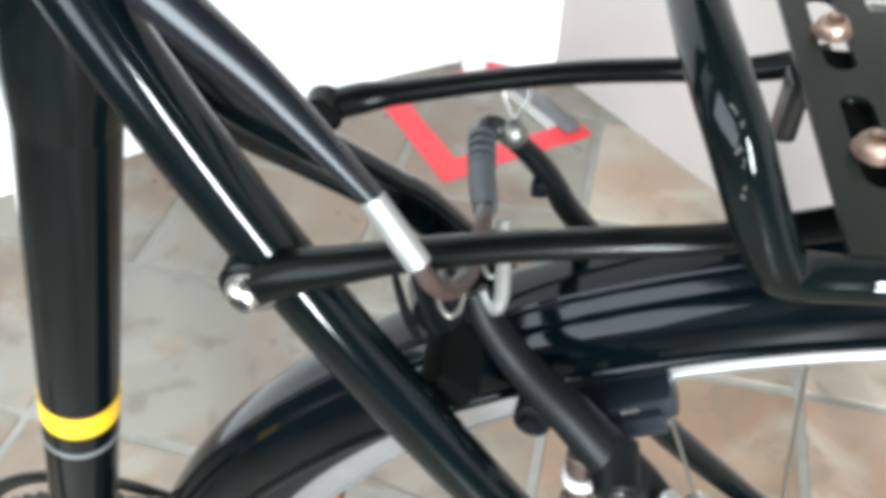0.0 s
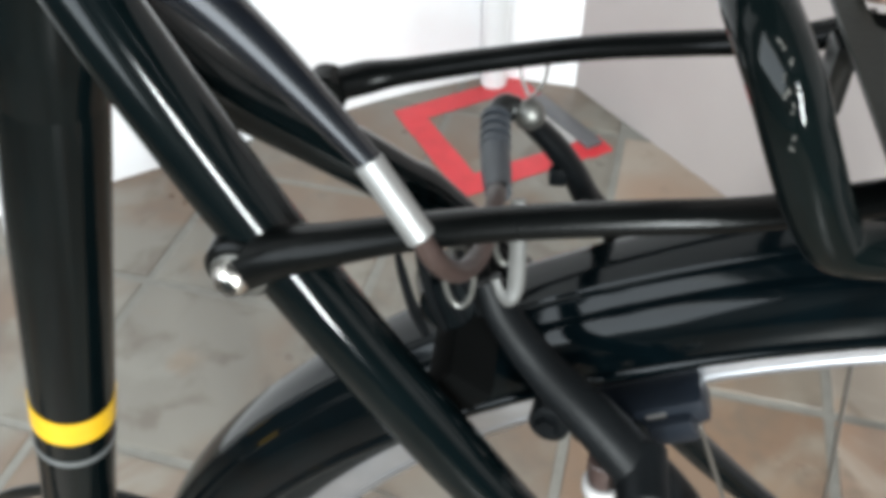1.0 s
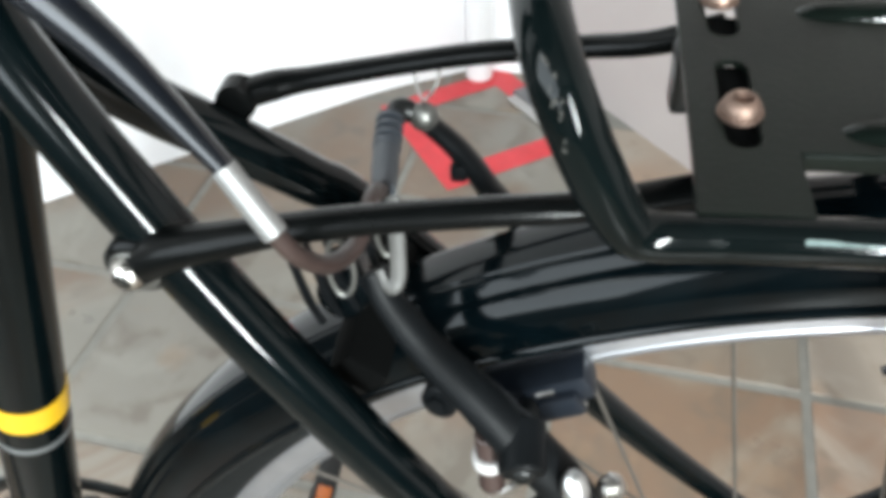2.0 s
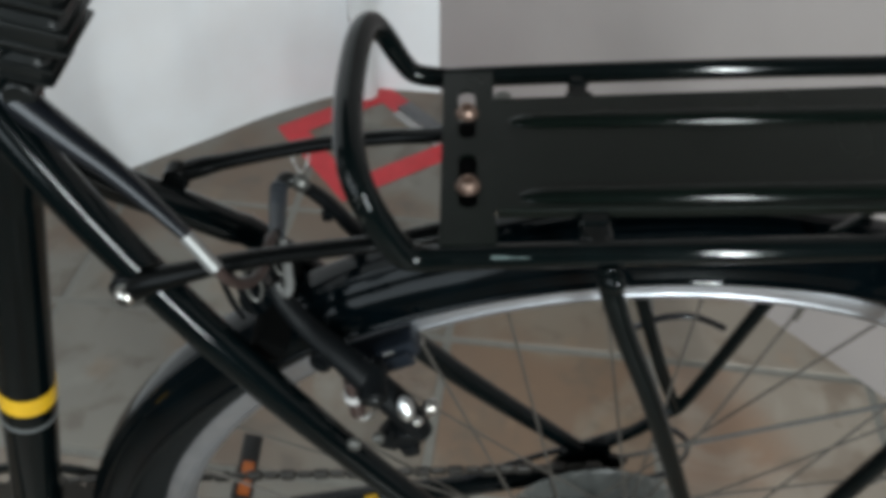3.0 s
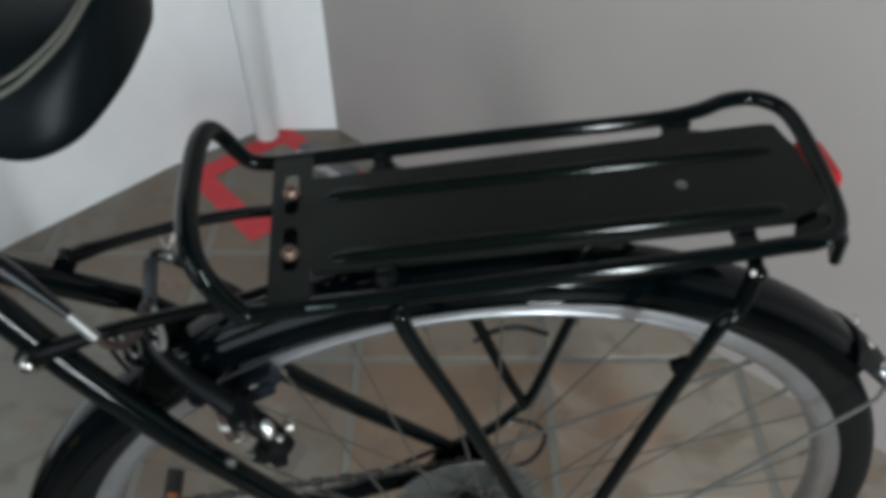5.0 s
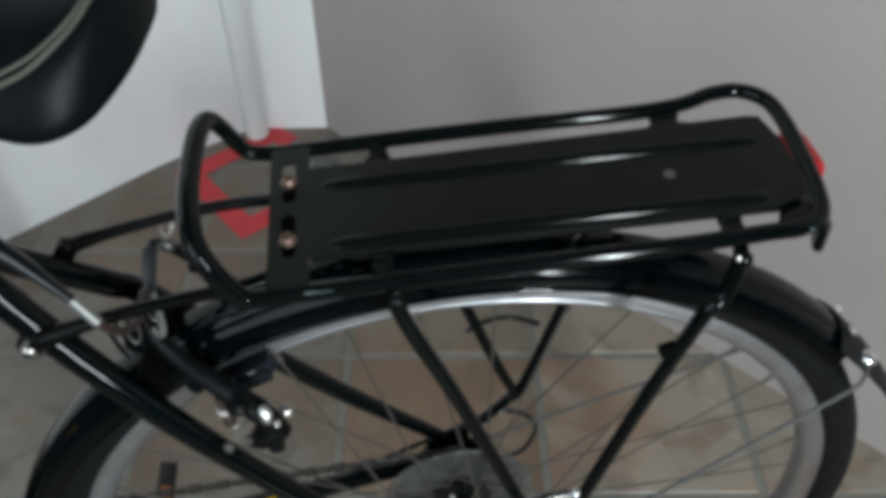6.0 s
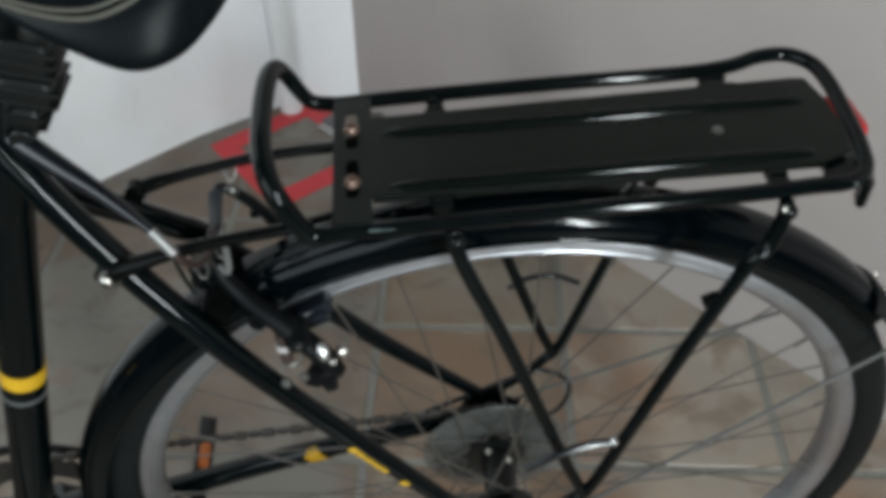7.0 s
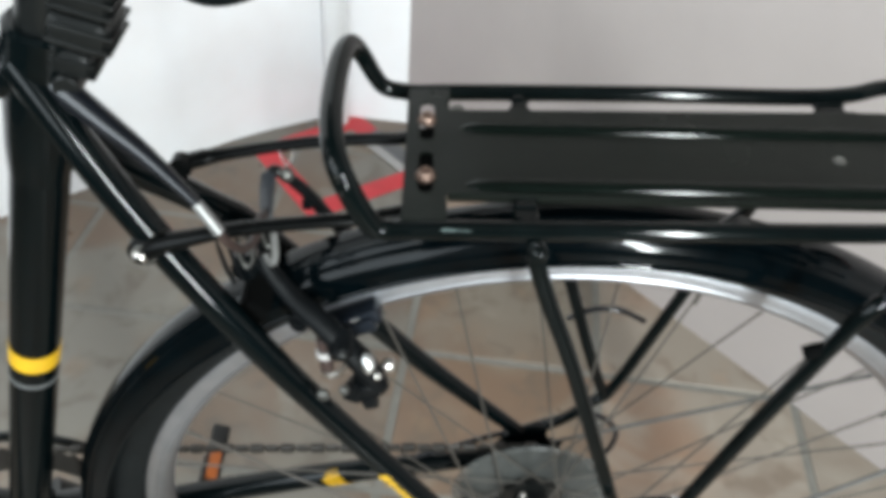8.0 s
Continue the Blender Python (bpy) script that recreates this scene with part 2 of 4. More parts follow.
def block(bm, centre, size, turn=None, bevel=0.0, segs=2):
    m = Matrix.Translation(centre) @ (turn.to_4x4() if turn else Matrix.Identity(4)) @ Matrix.Diagonal((*size, 1))
    g = bmesh.ops.create_cube(bm, size=1, matrix=m)
    if bevel:
        edges = list({e for v in g["verts"] for e in v.link_edges})
        bmesh.ops.bevel(bm, geom=edges, offset=bevel, segments=segs, profile=0.6, affect="EDGES")
    return bm


def turned(bm, profile, a0=0.0, a1=360.0, n=96):
    """Turns a closed profile of (y, radius) about the wheel's axle, from angle a0 to a1 in degrees."""
    full = abs(a1 - a0) >= 359.9
    steps = n if full else n + 1
    rings = []
    for i in range(steps):
        a = radians(a0 + (a1 - a0) * i / n)
        rings.append([bm.verts.new((r * math.cos(a), y, r * math.sin(a))) for y, r in profile])
    k = len(profile)
    for i in range(n):
        p, q = rings[i], rings[(i + 1) % steps]
        for j in range(k):
            bm.faces.new((p[j], p[(j + 1) % k], q[(j + 1) % k], q[j]))
    if not full:
        bm.faces.new(rings[0][::-1])
        bm.faces.new(rings[-1])
    return bm


def ball(bm, centre, r, squash=(1, 1, 1)):
    bmesh.ops.create_uvsphere(bm, u_segments=16, v_segments=10, radius=r,
                              matrix=Matrix.Translation(centre) @ Matrix.Diagonal((*squash, 1)))
    return bm


def slab(bm, outline, z0, z1, holes=()):
    """A flat plate from an outline in x and y, with slots cut through it as outlines."""
    edges = []
    for loop in (outline, *holes):
        vs = [bm.verts.new((x, y, z1)) for x, y in loop]
        edges += [bm.edges.new((a, b)) for a, b in zip(vs, vs[1:] + vs[:1])]
    bmesh.ops.triangle_fill(bm, use_beauty=True, use_dissolve=False, edges=edges)
    g = bmesh.ops.extrude_face_region(bm, geom=list(bm.faces))
    for v in g["geom"]:
        if isinstance(v, bmesh.types.BMVert):
            v.co.z = z0
    return bm


def slot(cx, y0, y1, w, n=8):
    """Outline of a slot along y with round ends."""
    out = []
    for c, s in ((y1 - w, 0), (y0 + w, math.pi)):
        out += [(cx + w * math.cos(s + math.pi * i / n), c + w * math.sin(s + math.pi * i / n)) for i in range(n + 1)]
    return out


def hexbolt(bm, a, d, r, h, seg=16):
    """A button-head bolt at a pointing along d, with a hexagon socket sunk in its head."""
    a, d = Vector(a), Vector(d).normalized()
    u = d.orthogonal().normalized()
    v = d.cross(u)

    def ring(q, rad, s):
        return [bm.verts.new(q + (u * math.cos(t) + v * math.sin(t)) * rad) for t in (2 * math.pi * j / s for j in range(s))]
    rings = [ring(a, r, seg), ring(a + d * h * 0.45, r * 0.98, seg), ring(a + d * h * 0.85, r * 0.78, seg), ring(a + d * h, r * 0.52, seg),
             ring(a + d * h * 0.5, r * 0.45, seg)]
    for p, q in zip(rings, rings[1:]):
        for j in range(seg):
            bm.faces.new((p[j], p[(j + 1) % seg], q[(j + 1) % seg], q[j]))
    bm.faces.new(rings[0][::-1])
    bm.faces.new(rings[-1])
    return bm


B = bmesh.new


# ---- the room ----
def wall(name, a, b, material, openings=(), label="", thick=0.15):
    """An upright wall from a to b in plan, thick away from the room; openings: (from, to, z0, z1) along it."""
    a, b = Vector(a), Vector(b)
    d = (b - a).normalized()
    out = Vector((d.y, -d.x))
    middle = (P_L + P_R) / 2
    if out.dot(middle - a) > 0:
        out = -out
    length = (b - a).length
    bm = B()
    cells, at = [], -thick
    for s0, s1, z0, z1, _ in openings:
        cells += [(at, s0, 0, HEIGHT), (s0, s1, 0, z0), (s0, s1, z1, HEIGHT)]
        at = s1
    cells.append((at, length + thick, 0, HEIGHT))
    for s0, s1, z0, z1 in cells:
        c = a + d * (s0 + s1) / 2 + out * thick / 2
        block(bm, (c.x, c.y, (z0 + z1) / 2), (s1 - s0, thick, z1 - z0), Matrix.Rotation(math.atan2(d.y, d.x), 3, "Z"))
    ob = part(name, bm, material)
    return tagged(ob, label, "wall", kind="structure")




def bent_wall():
    """The white wall, straight from the corner and then turning gently towards the room."""
    away = Vector((-LEFT.y, LEFT.x))
    if away.dot(P_R - CORNER) > 0:
        away = -away
    on = Vector((-0.79, -0.613))
    line = [CORNER - LEFT * 0.15, CORNER + LEFT * 0.24]
    for k in range(1, 7):
        line.append(line[-1] + LEFT.lerp(on, k / 6).normalized() * 0.022)
    line.append(line[-1] + on * 1.99)
    bm = B()
    slab(bm, [(p.x, p.y) for p in line] + [((p + away * 0.15).x, (p + away * 0.15).y) for p in reversed(line)], 0.0, HEIGHT)
    tagged(part("wall_north", bm, WALLWHITE), "plain white painted wall behind the bicycle", "wall", kind="structure")


bent_wall()
wall("wall_east", CORNER, P_R, WALLGREY, label="plain grey wall beside the bicycle, darker than the white wall")
wall("wall_south", P_R, P_B, WALLDIM, SOUTH_WINDOWS, "plain unseen wall, darkened to dim reflections, with a narrow window")
wall("wall_west", P_L, P_B, WALLDIM, WEST_FILL_WINDOWS, "plain unseen wall, darkened to dim reflections, with a broad window")


def quad_slab(name, z0, z1, material, grow=0.15):
    bm = B()
    mid_ = (P_L + P_R) / 2
    pts = [mid_ + (p - mid_) * (1 + grow / 2) for p in (CORNER, P_R, P_B, P_L)]
    slab(bm, [(p.x, p.y) for p in pts], z0, z1)
    return part(name, bm, material)


floor = quad_slab("floor", -0.12, -0.0025, GROUT)
tagged(floor, "floor of mottled beige stone tiles with pale grout", "floor", kind="structure")
ceiling = quad_slab("ceiling", HEIGHT, HEIGHT + 0.15, CEILING)
tagged(ceiling, "plain unseen ceiling, darkened to dim reflections", "ceiling", kind="structure")


def window(name, start, along, inward, opening, label):
    s0, s1, z0, z1, _ = opening
    turn = Matrix.Rotation(math.atan2(along.y, along.x), 3, "Z")
    at = start + along * (s0 + s1) / 2 - inward * 0.09
    w, h, zc, f = s1 - s0, z1 - z0, (z0 + z1) / 2, 0.03
    bm = B()
    for s, z, sx, sz in ((-w / 2 + f / 2, zc, f, h), (w / 2 - f / 2, zc, f, h), (0, z0 + f / 2, w - 2 * f, f), (0, z1 - f / 2, w - 2 * f, f)):
        c = at + along * s
        block(bm, (c.x, c.y, z), (sx, .05, sz), turn, .004)
    return tagged(part(name, bm, FRAMEWHITE), label, "window", kind="structure")


window("window_1", P_R, LEFT, -RIGHT, SOUTH_WINDOWS[0], "tall narrow white-framed window")
window("fill_window", P_L, RIGHT, -LEFT, WEST_FILL_WINDOWS[0], "unseen broad white-framed window added as fill light")


def corner_boxing():
    """A narrow boxed-in strip across the corner, from floor to ceiling."""
    bm = B()
    slab(bm, [(-0.292, 1.166), (-0.134, 1.150), (-0.10, 1.40), (-0.40, 1.30)], 0.0, HEIGHT)
    tagged(part("wall_boxing", bm, WALLWHITE), "white boxed-in corner of the wall", "wall", kind="structure")


corner_boxing()


def wall_pipe():
    a = CORNER + LEFT * 0.114
    n = Vector((-LEFT.y, LEFT.x))
    if n.dot(P_R - CORNER) < 0:
        n = -n
    c = a + n * 0.026
    bm = B()
    rod(bm, (c.x, c.y, 0.0), (c.x, c.y, HEIGHT), 0.0235, seg=28)
    ob = part("wall_pipe", bm, PIPE)
    tagged(ob, "white plastic pipe running up the wall", "pipe")


wall_pipe()


def floor_tape():
    """A square of red tape stuck on the tiles."""
    pts = [Vector(p) for p in ((-0.441, 1.026), (-0.296, 0.811), (-0.069, 0.966), (-0.240, 1.172))]   # left, near, right, far
    w = 0.044
    root = None
    for i in range(4):
        a, b = pts[i], pts[(i + 1) % 4]
        d = (b - a).normalized()
        c = sum(pts, Vector((0, 0))) / 4
        n = Vector((-d.y, d.x))
        if n.dot(c - a) < 0:
            n = -n
        z = 0.0008 + 0.0005 * (i % 2)
        bm = B()
        m = 9
        top = []
        for k in range(m + 1):
            q = a + (b - a) * k / m
            e0, e1 = noise.noise((q.x * 30, i, 0)) * 0.0012, noise.noise((q.x * 30, i, 5)) * 0.0012
            o, p = q + n * e0, q + n * (w + e1)
            top.append([bm.verts.new((*o, z)), bm.verts.new((*p, z)), bm.verts.new((*p, z - 0.0006)), bm.verts.new((*o, z - 0.0006))])
        for p, q in zip(top, top[1:]):
            for j in range(4):
                bm.faces.new((p[j], p[(j + 1) % 4], q[(j + 1) % 4], q[j]))
        bm.faces.new(top[0])
        bm.faces.new(top[-1][::-1])
        ob = part("tape_strip" if root else "floor_tape", bm, REDTAPE, root)
        if root is None:
            root = tagged(ob, "square of red adhesive tape stuck on the floor tiles", "floor tape")
    return pts


TAPE = floor_tape()


def grey_bar():
    a, b = TAPE[3], TAPE[2]
    d = (b - a).normalized()
    c = a + d * 0.165
    n = Vector((d.y, -d.x))
    if n.dot((TAPE[0] + TAPE[1]) / 2 - a) < 0:
        n = -n
    turn = Matrix.Rotation(math.atan2(d.y, d.x), 3, "Z")
    bm = B()
    q = c + n * 0.022
    block(bm, (q.x, q.y, 0.006), (0.165, 0.030, 0.009), turn, 0.002)
    root = tagged(part("floor_strip", bm, GREYSTRIP), "dark grey strip lying on the red tape", "strip")
    bm = B()
    q = c + n * 0.046 - d * 0.01
    block(bm, (q.x, q.y, 0.004), (0.13, 0.018, 0.005), turn, 0.001)
    part("strip_edge", bm, PALESTRIP, root, "pale grey plastic edge")


grey_bar()

# ---- the bicycle: its own axes have the rear axle at the origin, x to the rear, z up ----
bike = new("bicycle")
bike.matrix_basis = Matrix(((0.99957, -0.00101, -0.02930, 0), (0, 0.99941, -0.03442, 0), (0.02932, 0.03441, 0.99898, 0.3487), (0, 0, 0, 1)))
tagged(bike, "black city bicycle with rear rack and mudguard standing on the tiles", "bicycle")


def seat_axis(z):
    return Vector((-0.3185 + (z - 0.318) * 0.312, 0, z))


def frame_tubes():
    bm = B()
    tube(bm, [seat_axis(-0.075), seat_axis(0.20), seat_axis(0.44)], 0.0158, 28, 6)
    st = part("seat_tube", bm, PAINT, bike, "glossy black frame tube")
    # yellow and grey rings round the seat tube
    for z, h, mat_, nm, lab in ((0.2055, 0.0155, YELLOW, "yellow_band", "yellow decal ring"), (0.189, 0.0035, GREYBAND, "grey_band", "grey decal ring")):
        bm = B()
        d = (seat_axis(1) - seat_axis(0)).normalized()
        a, b = seat_axis(z), seat_axis(z) + d * h
        u = d.orthogonal().normalized()
        v = d.cross(u)
        rings = [[bm.verts.new(q + (u * math.cos(t) + v * math.sin(t)) * r) for t in (2 * math.pi * j / 40 for j in range(40))]
                 for q, r in ((a, 0.0159), (b, 0.0159), (b, 0.0162), (a, 0.0162))]
        for i in range(4):
            p, q = rings[i], rings[(i + 1) % 4]
            for j in range(40):
                bm.faces.new((p[j], p[(j + 1) % 40], q[(j + 1) % 40], q[j]))
        part(nm, bm, mat_, st, lab)
    # near and far seat stays
    bm = B()
    tube(bm, [(-0.2922, -0.0089, 0.4352), (-0.2583, -0.0285, 0.3838), (-0.2234, -0.0424, 0.3319), (-0.1877, -0.0515, 0.2794), (-0.1516, -0.0571, 0.2266),
              (-0.1154, -0.0603, 0.1734), (-0.0795, -0.0621, 0.1199), (-0.0441, -0.0636, 0.0662), (-0.0095, -0.0661, 0.0124)],
         [0.0094, 0.0094, 0.0093, 0.0089, 0.0080, 0.0077, 0.0073, 0.0066, 0.0060], 24, 5)
    ns = part("seat_stay", bm, PAINT, bike)
    bm = B()
    tube(bm, [(-0.296, 0.007, 0.410), (-0.284, 0.013, 0.380), (-0.268, 0.021, 0.352), (-0.2428, 0.028, 0.3288), (-0.2204, 0.034, 0.308), (-0.203, 0.040, 0.288), (-0.133, 0.050, 0.192),
              (-0.084, 0.058, 0.124), (-0.012, 0.066, 0.038)], [0.010, 0.0095, 0.0095, 0.0093, 0.009, 0.0085, 0.008, 0.0075, 0.006], 18, 5)
    part("seat_stay", bm, PAINT, bike)
    # small bars where the lettering runs along the lower side of the stay
    along = Vector((0.555, -0.022, -0.832)).normalized()
    out = Vector((-0.26, -0.955, -0.15))
    out = (out - along * out.dot(along)).normalized()
    turn = Matrix((along, out, along.cross(out))).transposed()
    for d, w, h in ((0.0, 0.0068, 0.0072), (0.0076, 0.0052, 0.0058), (0.0136, 0.0042, 0.0050), (0.0190, 0.0044, 0.0056), (0.0245, 0.0046, 0.0048), (0.0302, 0.0046, 0.0054),
                                   (0.0360, 0.0050, 0.0050), (0.0600, 0.0066, 0.0064)):
        c = Vector((-0.1154, -0.0603, 0.1734)) + along * (d + 0.0015)
        lean = Matrix.Rotation(radians(12), 3, "Y")
        bm = B()
        block(bm, c + out * 0.0074, (w, 0.0014, h), turn @ lean, 0.0004, 1)
        part("yellow_mark", bm, YELLOW, ns, "yellow decal mark")
    # chain stays, far and near
    for y, n in ((0.048, 1), (-0.048, -1)):
        bm = B()
        low, mid = (-0.053, -0.006) if n == 1 else (-0.046, -0.012)
        tube(bm, [(-0.43, 0.6 * y, -0.070), (-0.32, y, low), (-0.17, y, mid), (-0.01, 1.35 * y, 0.004)], [0.012, 0.0115, 0.010, 0.007], 16, 6)
        cs = part("chain_stay", bm, PAINT, bike)
        if n == 1:
            # slanting decal wrapped round the tube
            bm = B()
            axis = Vector((0.150, 0.0, mid - low)).normalized()
            side = Vector((0, -1, 0))
            top = axis.cross(side)
            if top.z < 0:
                top = -top
            mid_p = Vector((-0.167, y, mid + 0.0005))
            rows = []
            for i in range(9):
                t = radians(-75 + 18.75 * i)
                q = mid_p + (side * math.cos(t) + top * math.sin(t)) * 0.0108
                rows.append([bm.verts.new(q + axis * (e * 0.0085 - math.sin(t) * 0.0060)) for e in (-1, 1)])
            for p, q in zip(rows, rows[1:]):
                bm.faces.new((p[0], p[1], q[1], q[0]))
            bmesh.ops.solidify(bm, geom=list(bm.faces), thickness=0.0006)
            part("yellow_mark", bm, YELLOW, cs, "yellow decal mark")
    # top and down tube towards the front
    for nm, a, b, r in (("top_tube", (-0.289, 0, 0.425), (-0.80, 0, 0.47), 0.016), ("down_tube", (-0.44, 0, -0.06), (-0.83, 0, 0.37), 0.017)):
        bm = B()
        tube(bm, [a, b], r, 20, 1)
        part(nm, bm, PAINT, bike)
    bm = B()
    tube(bm, [(-0.84, 0, 0.33), (-0.79, 0, 0.50)], 0.019, 20, 1)
    part("head_tube", bm, PAINT, bike)
    bm = B()
    rod(bm, (-0.437, -0.036, -0.068), (-0.437, 0.036, -0.068), 0.021, seg=24)
    part("bottom_bracket", bm, PAINT, bike)
    # bridge between the stays, holding the mudguard; its black stands for the shaded gap
    bm = B()
    block(bm, (-0.1915, -0.006, 0.2895), (0.017, 0.060, 0.013), Matrix.Rotation(radians(40), 3, "Y"), 0.004)
    part("stay_bridge_gap", bm, HOLLOW, bike)
    # dropouts
    for y in (0.066, -0.066):
        bm = B()
        block(bm, (-0.006, y, 0.006), (0.052, 0.006, 0.056), Matrix.Rotation(radians(25), 3, "Y"), 0.0025)
        block(bm, (0.004, y, 0.030), (0.020, 0.006, 0.030), None, 0.0025)
        part("dropout", bm, PAINT, bike)


frame_tubes()


def seatpost():
    bm = B()
    tube(bm, [seat_axis(0.42), seat_axis(0.53)], 0.0136, 24, 1)
    sp = part("seatpost", bm, BLACKPLASTIC, bike, "black seatpost")
    d = (seat_axis(1) - seat_axis(0)).normalized()
    bm = B()
    tube(bm, [seat_axis(0.362), seat_axis(0.38), seat_axis(0.405), seat_axis(0.424)], [0.0160, 0.0178, 0.0188, 0.0184], 28, 4)
    part("seat_lug", bm, PAINT, bike, "black lug where the stays meet")
    bm = B()
    rod(bm, seat_axis(0.425), seat_axis(0.452), 0.0195, seg=28)
    part("seat_clamp", bm, PAINT, bike, "black seat clamp collar")
    # ribbed block clamped behind the post
    turn = Matrix.Rotation(radians(17), 3, "Y")
    for k, (z, w, l, h) in enumerate(((0.474, 0.032, 0.028, 0.022), (0.454, 0.031, 0.029, 0.018), (0.4375, 0.026, 0.022, 0.014))):
        c = seat_axis(z) + Vector((0.006 + l / 2, -0.004, 0))
        bm = B()
        block(bm, c, (l, w, h), turn, 0.006, 3)
        lb = part("light_bracket", bm, BLACKPLASTIC, sp, "black ribbed plastic bracket")
        for e in range(3 if k == 0 else 2):
            bm = B()
            q = c + turn @ Vector((0.0015, 0, h * (0.30 - 0.30 * e) if k == 0 else h * (0.22 - 0.44 * e)))
            block(bm, q, (l + 0.001, w + 0.0018, h * 0.13), turn, 0.0012, 2)
            part("rib", bm, BLACKPLASTIC, lb)
    bm = B()
    c = seat_axis(0.431) + Vector((0.016, -0.020, -0.004))
    rod(bm, c, c + Vector((0, 0.032, 0)), 0.0065, seg=18)
    part("clamp_bolt", bm, BLACKPLASTIC, sp)


seatpost()


def saddle():
    """Padded saddle: a flat top panel, a piping seam and a skirt that is widest at its lower edge."""
    L0, L1 = -0.126, -0.40

    def width(s):
        rear = max(0.0, 1 - ((0.205 - s) / 0.205) ** 2.4) ** (1 / 2.4) if s < 0.205 else 1.0
        taper = 1.0 if s < 0.34 else 0.24 + 0.76 * (0.5 + 0.5 * math.cos(math.pi * min(1, (s - 0.34) / 0.46)))
        nose = math.sqrt(max(0.0, 1 - max(0, (s - 0.9) / 0.1) ** 2))
        return max(0.003, 0.090 * rear * taper * nose)
    shape = [(0.0, 0.042), (0.35, 0.0415), (0.60, 0.039), (0.77, 0.034), (0.86, 0.028), (0.93, 0.020), (0.975, 0.011), (1.0, 0.003), (0.99, -0.001), (0.94, -0.004), (0.70, -0.003), (0.0, 0.0)]

    def section(s, k):
        f, h = shape[k]
        x = L0 + (L1 - L0) * s
        zb = 0.4945 + 0.034 * max(0.0, 1 - s / 0.30) ** 1.85 + 0.09 * max(0.0, s - 0.10)
        w = width(s)
        squeeze = min(1.0, 0.35 + w / 0.06)
        low = 0.16 * max(0.0, s - 0.18) * (1 - max(h, 0) / 0.042)
        return Vector((x + (1 - f) * 0.008 * (s < 0.02) * -1, -w * f, zb + low + h * squeeze))
    bm = B()
    stations = [0.0 + (i / 30) ** 1.5 for i in range(31)]
    rings = []
    for s in stations:
        s = min(max(s, 0.002), 0.998)
        ring = [section(s, k) for k in range(len(shape))]
        mirror = [Vector((v.x, -v.y, v.z)) for v in ring[-2:0:-1]]
        rings.append([bm.verts.new(v) for v in ring + mirror])
    n = len(rings[0])
    for p, q in zip(rings, rings[1:]):
        for j in range(n):
            bm.faces.new((p[j], p[(j + 1) % n], q[(j + 1) % n], q[j]))
    bm.faces.new(rings[0][::-1])
    bm.faces.new(rings[-1])
    sd = part("saddle", bm, SADDLE, bike, "black padded saddle with glossy skirt", 75)
    m = sd.modifiers.new("round", "SUBSURF")
    m.levels = m.render_levels = 1
    for off, r in ((0.0, 0.0013), (-0.4, 0.0010)):
        for side in (1, -1):
            bm = B()
            line = []
            for q in (0.03, 0.055, 0.086, 0.124, 0.162, 0.215, 0.275, 0.336, 0.42, 0.52, 0.66, 0.8):
                v = float(np.interp(q, (0.03, 0.086, 0.162, 0.215, 0.275, 0.336, 0.5), (2.6, 3.4, 4.35, 5.0, 5.6, 6.0, 6.1))) + off
                k = int(v)
                a = section(q, k).lerp(section(q, k + 1), v - k)
                line.append((a.x, a.y * side * 1.004, a.z + 0.0004))
            tube(bm, line, r, 8, 4)
            part("piping", bm, THREAD, sd, "olive piping seam")


saddle()


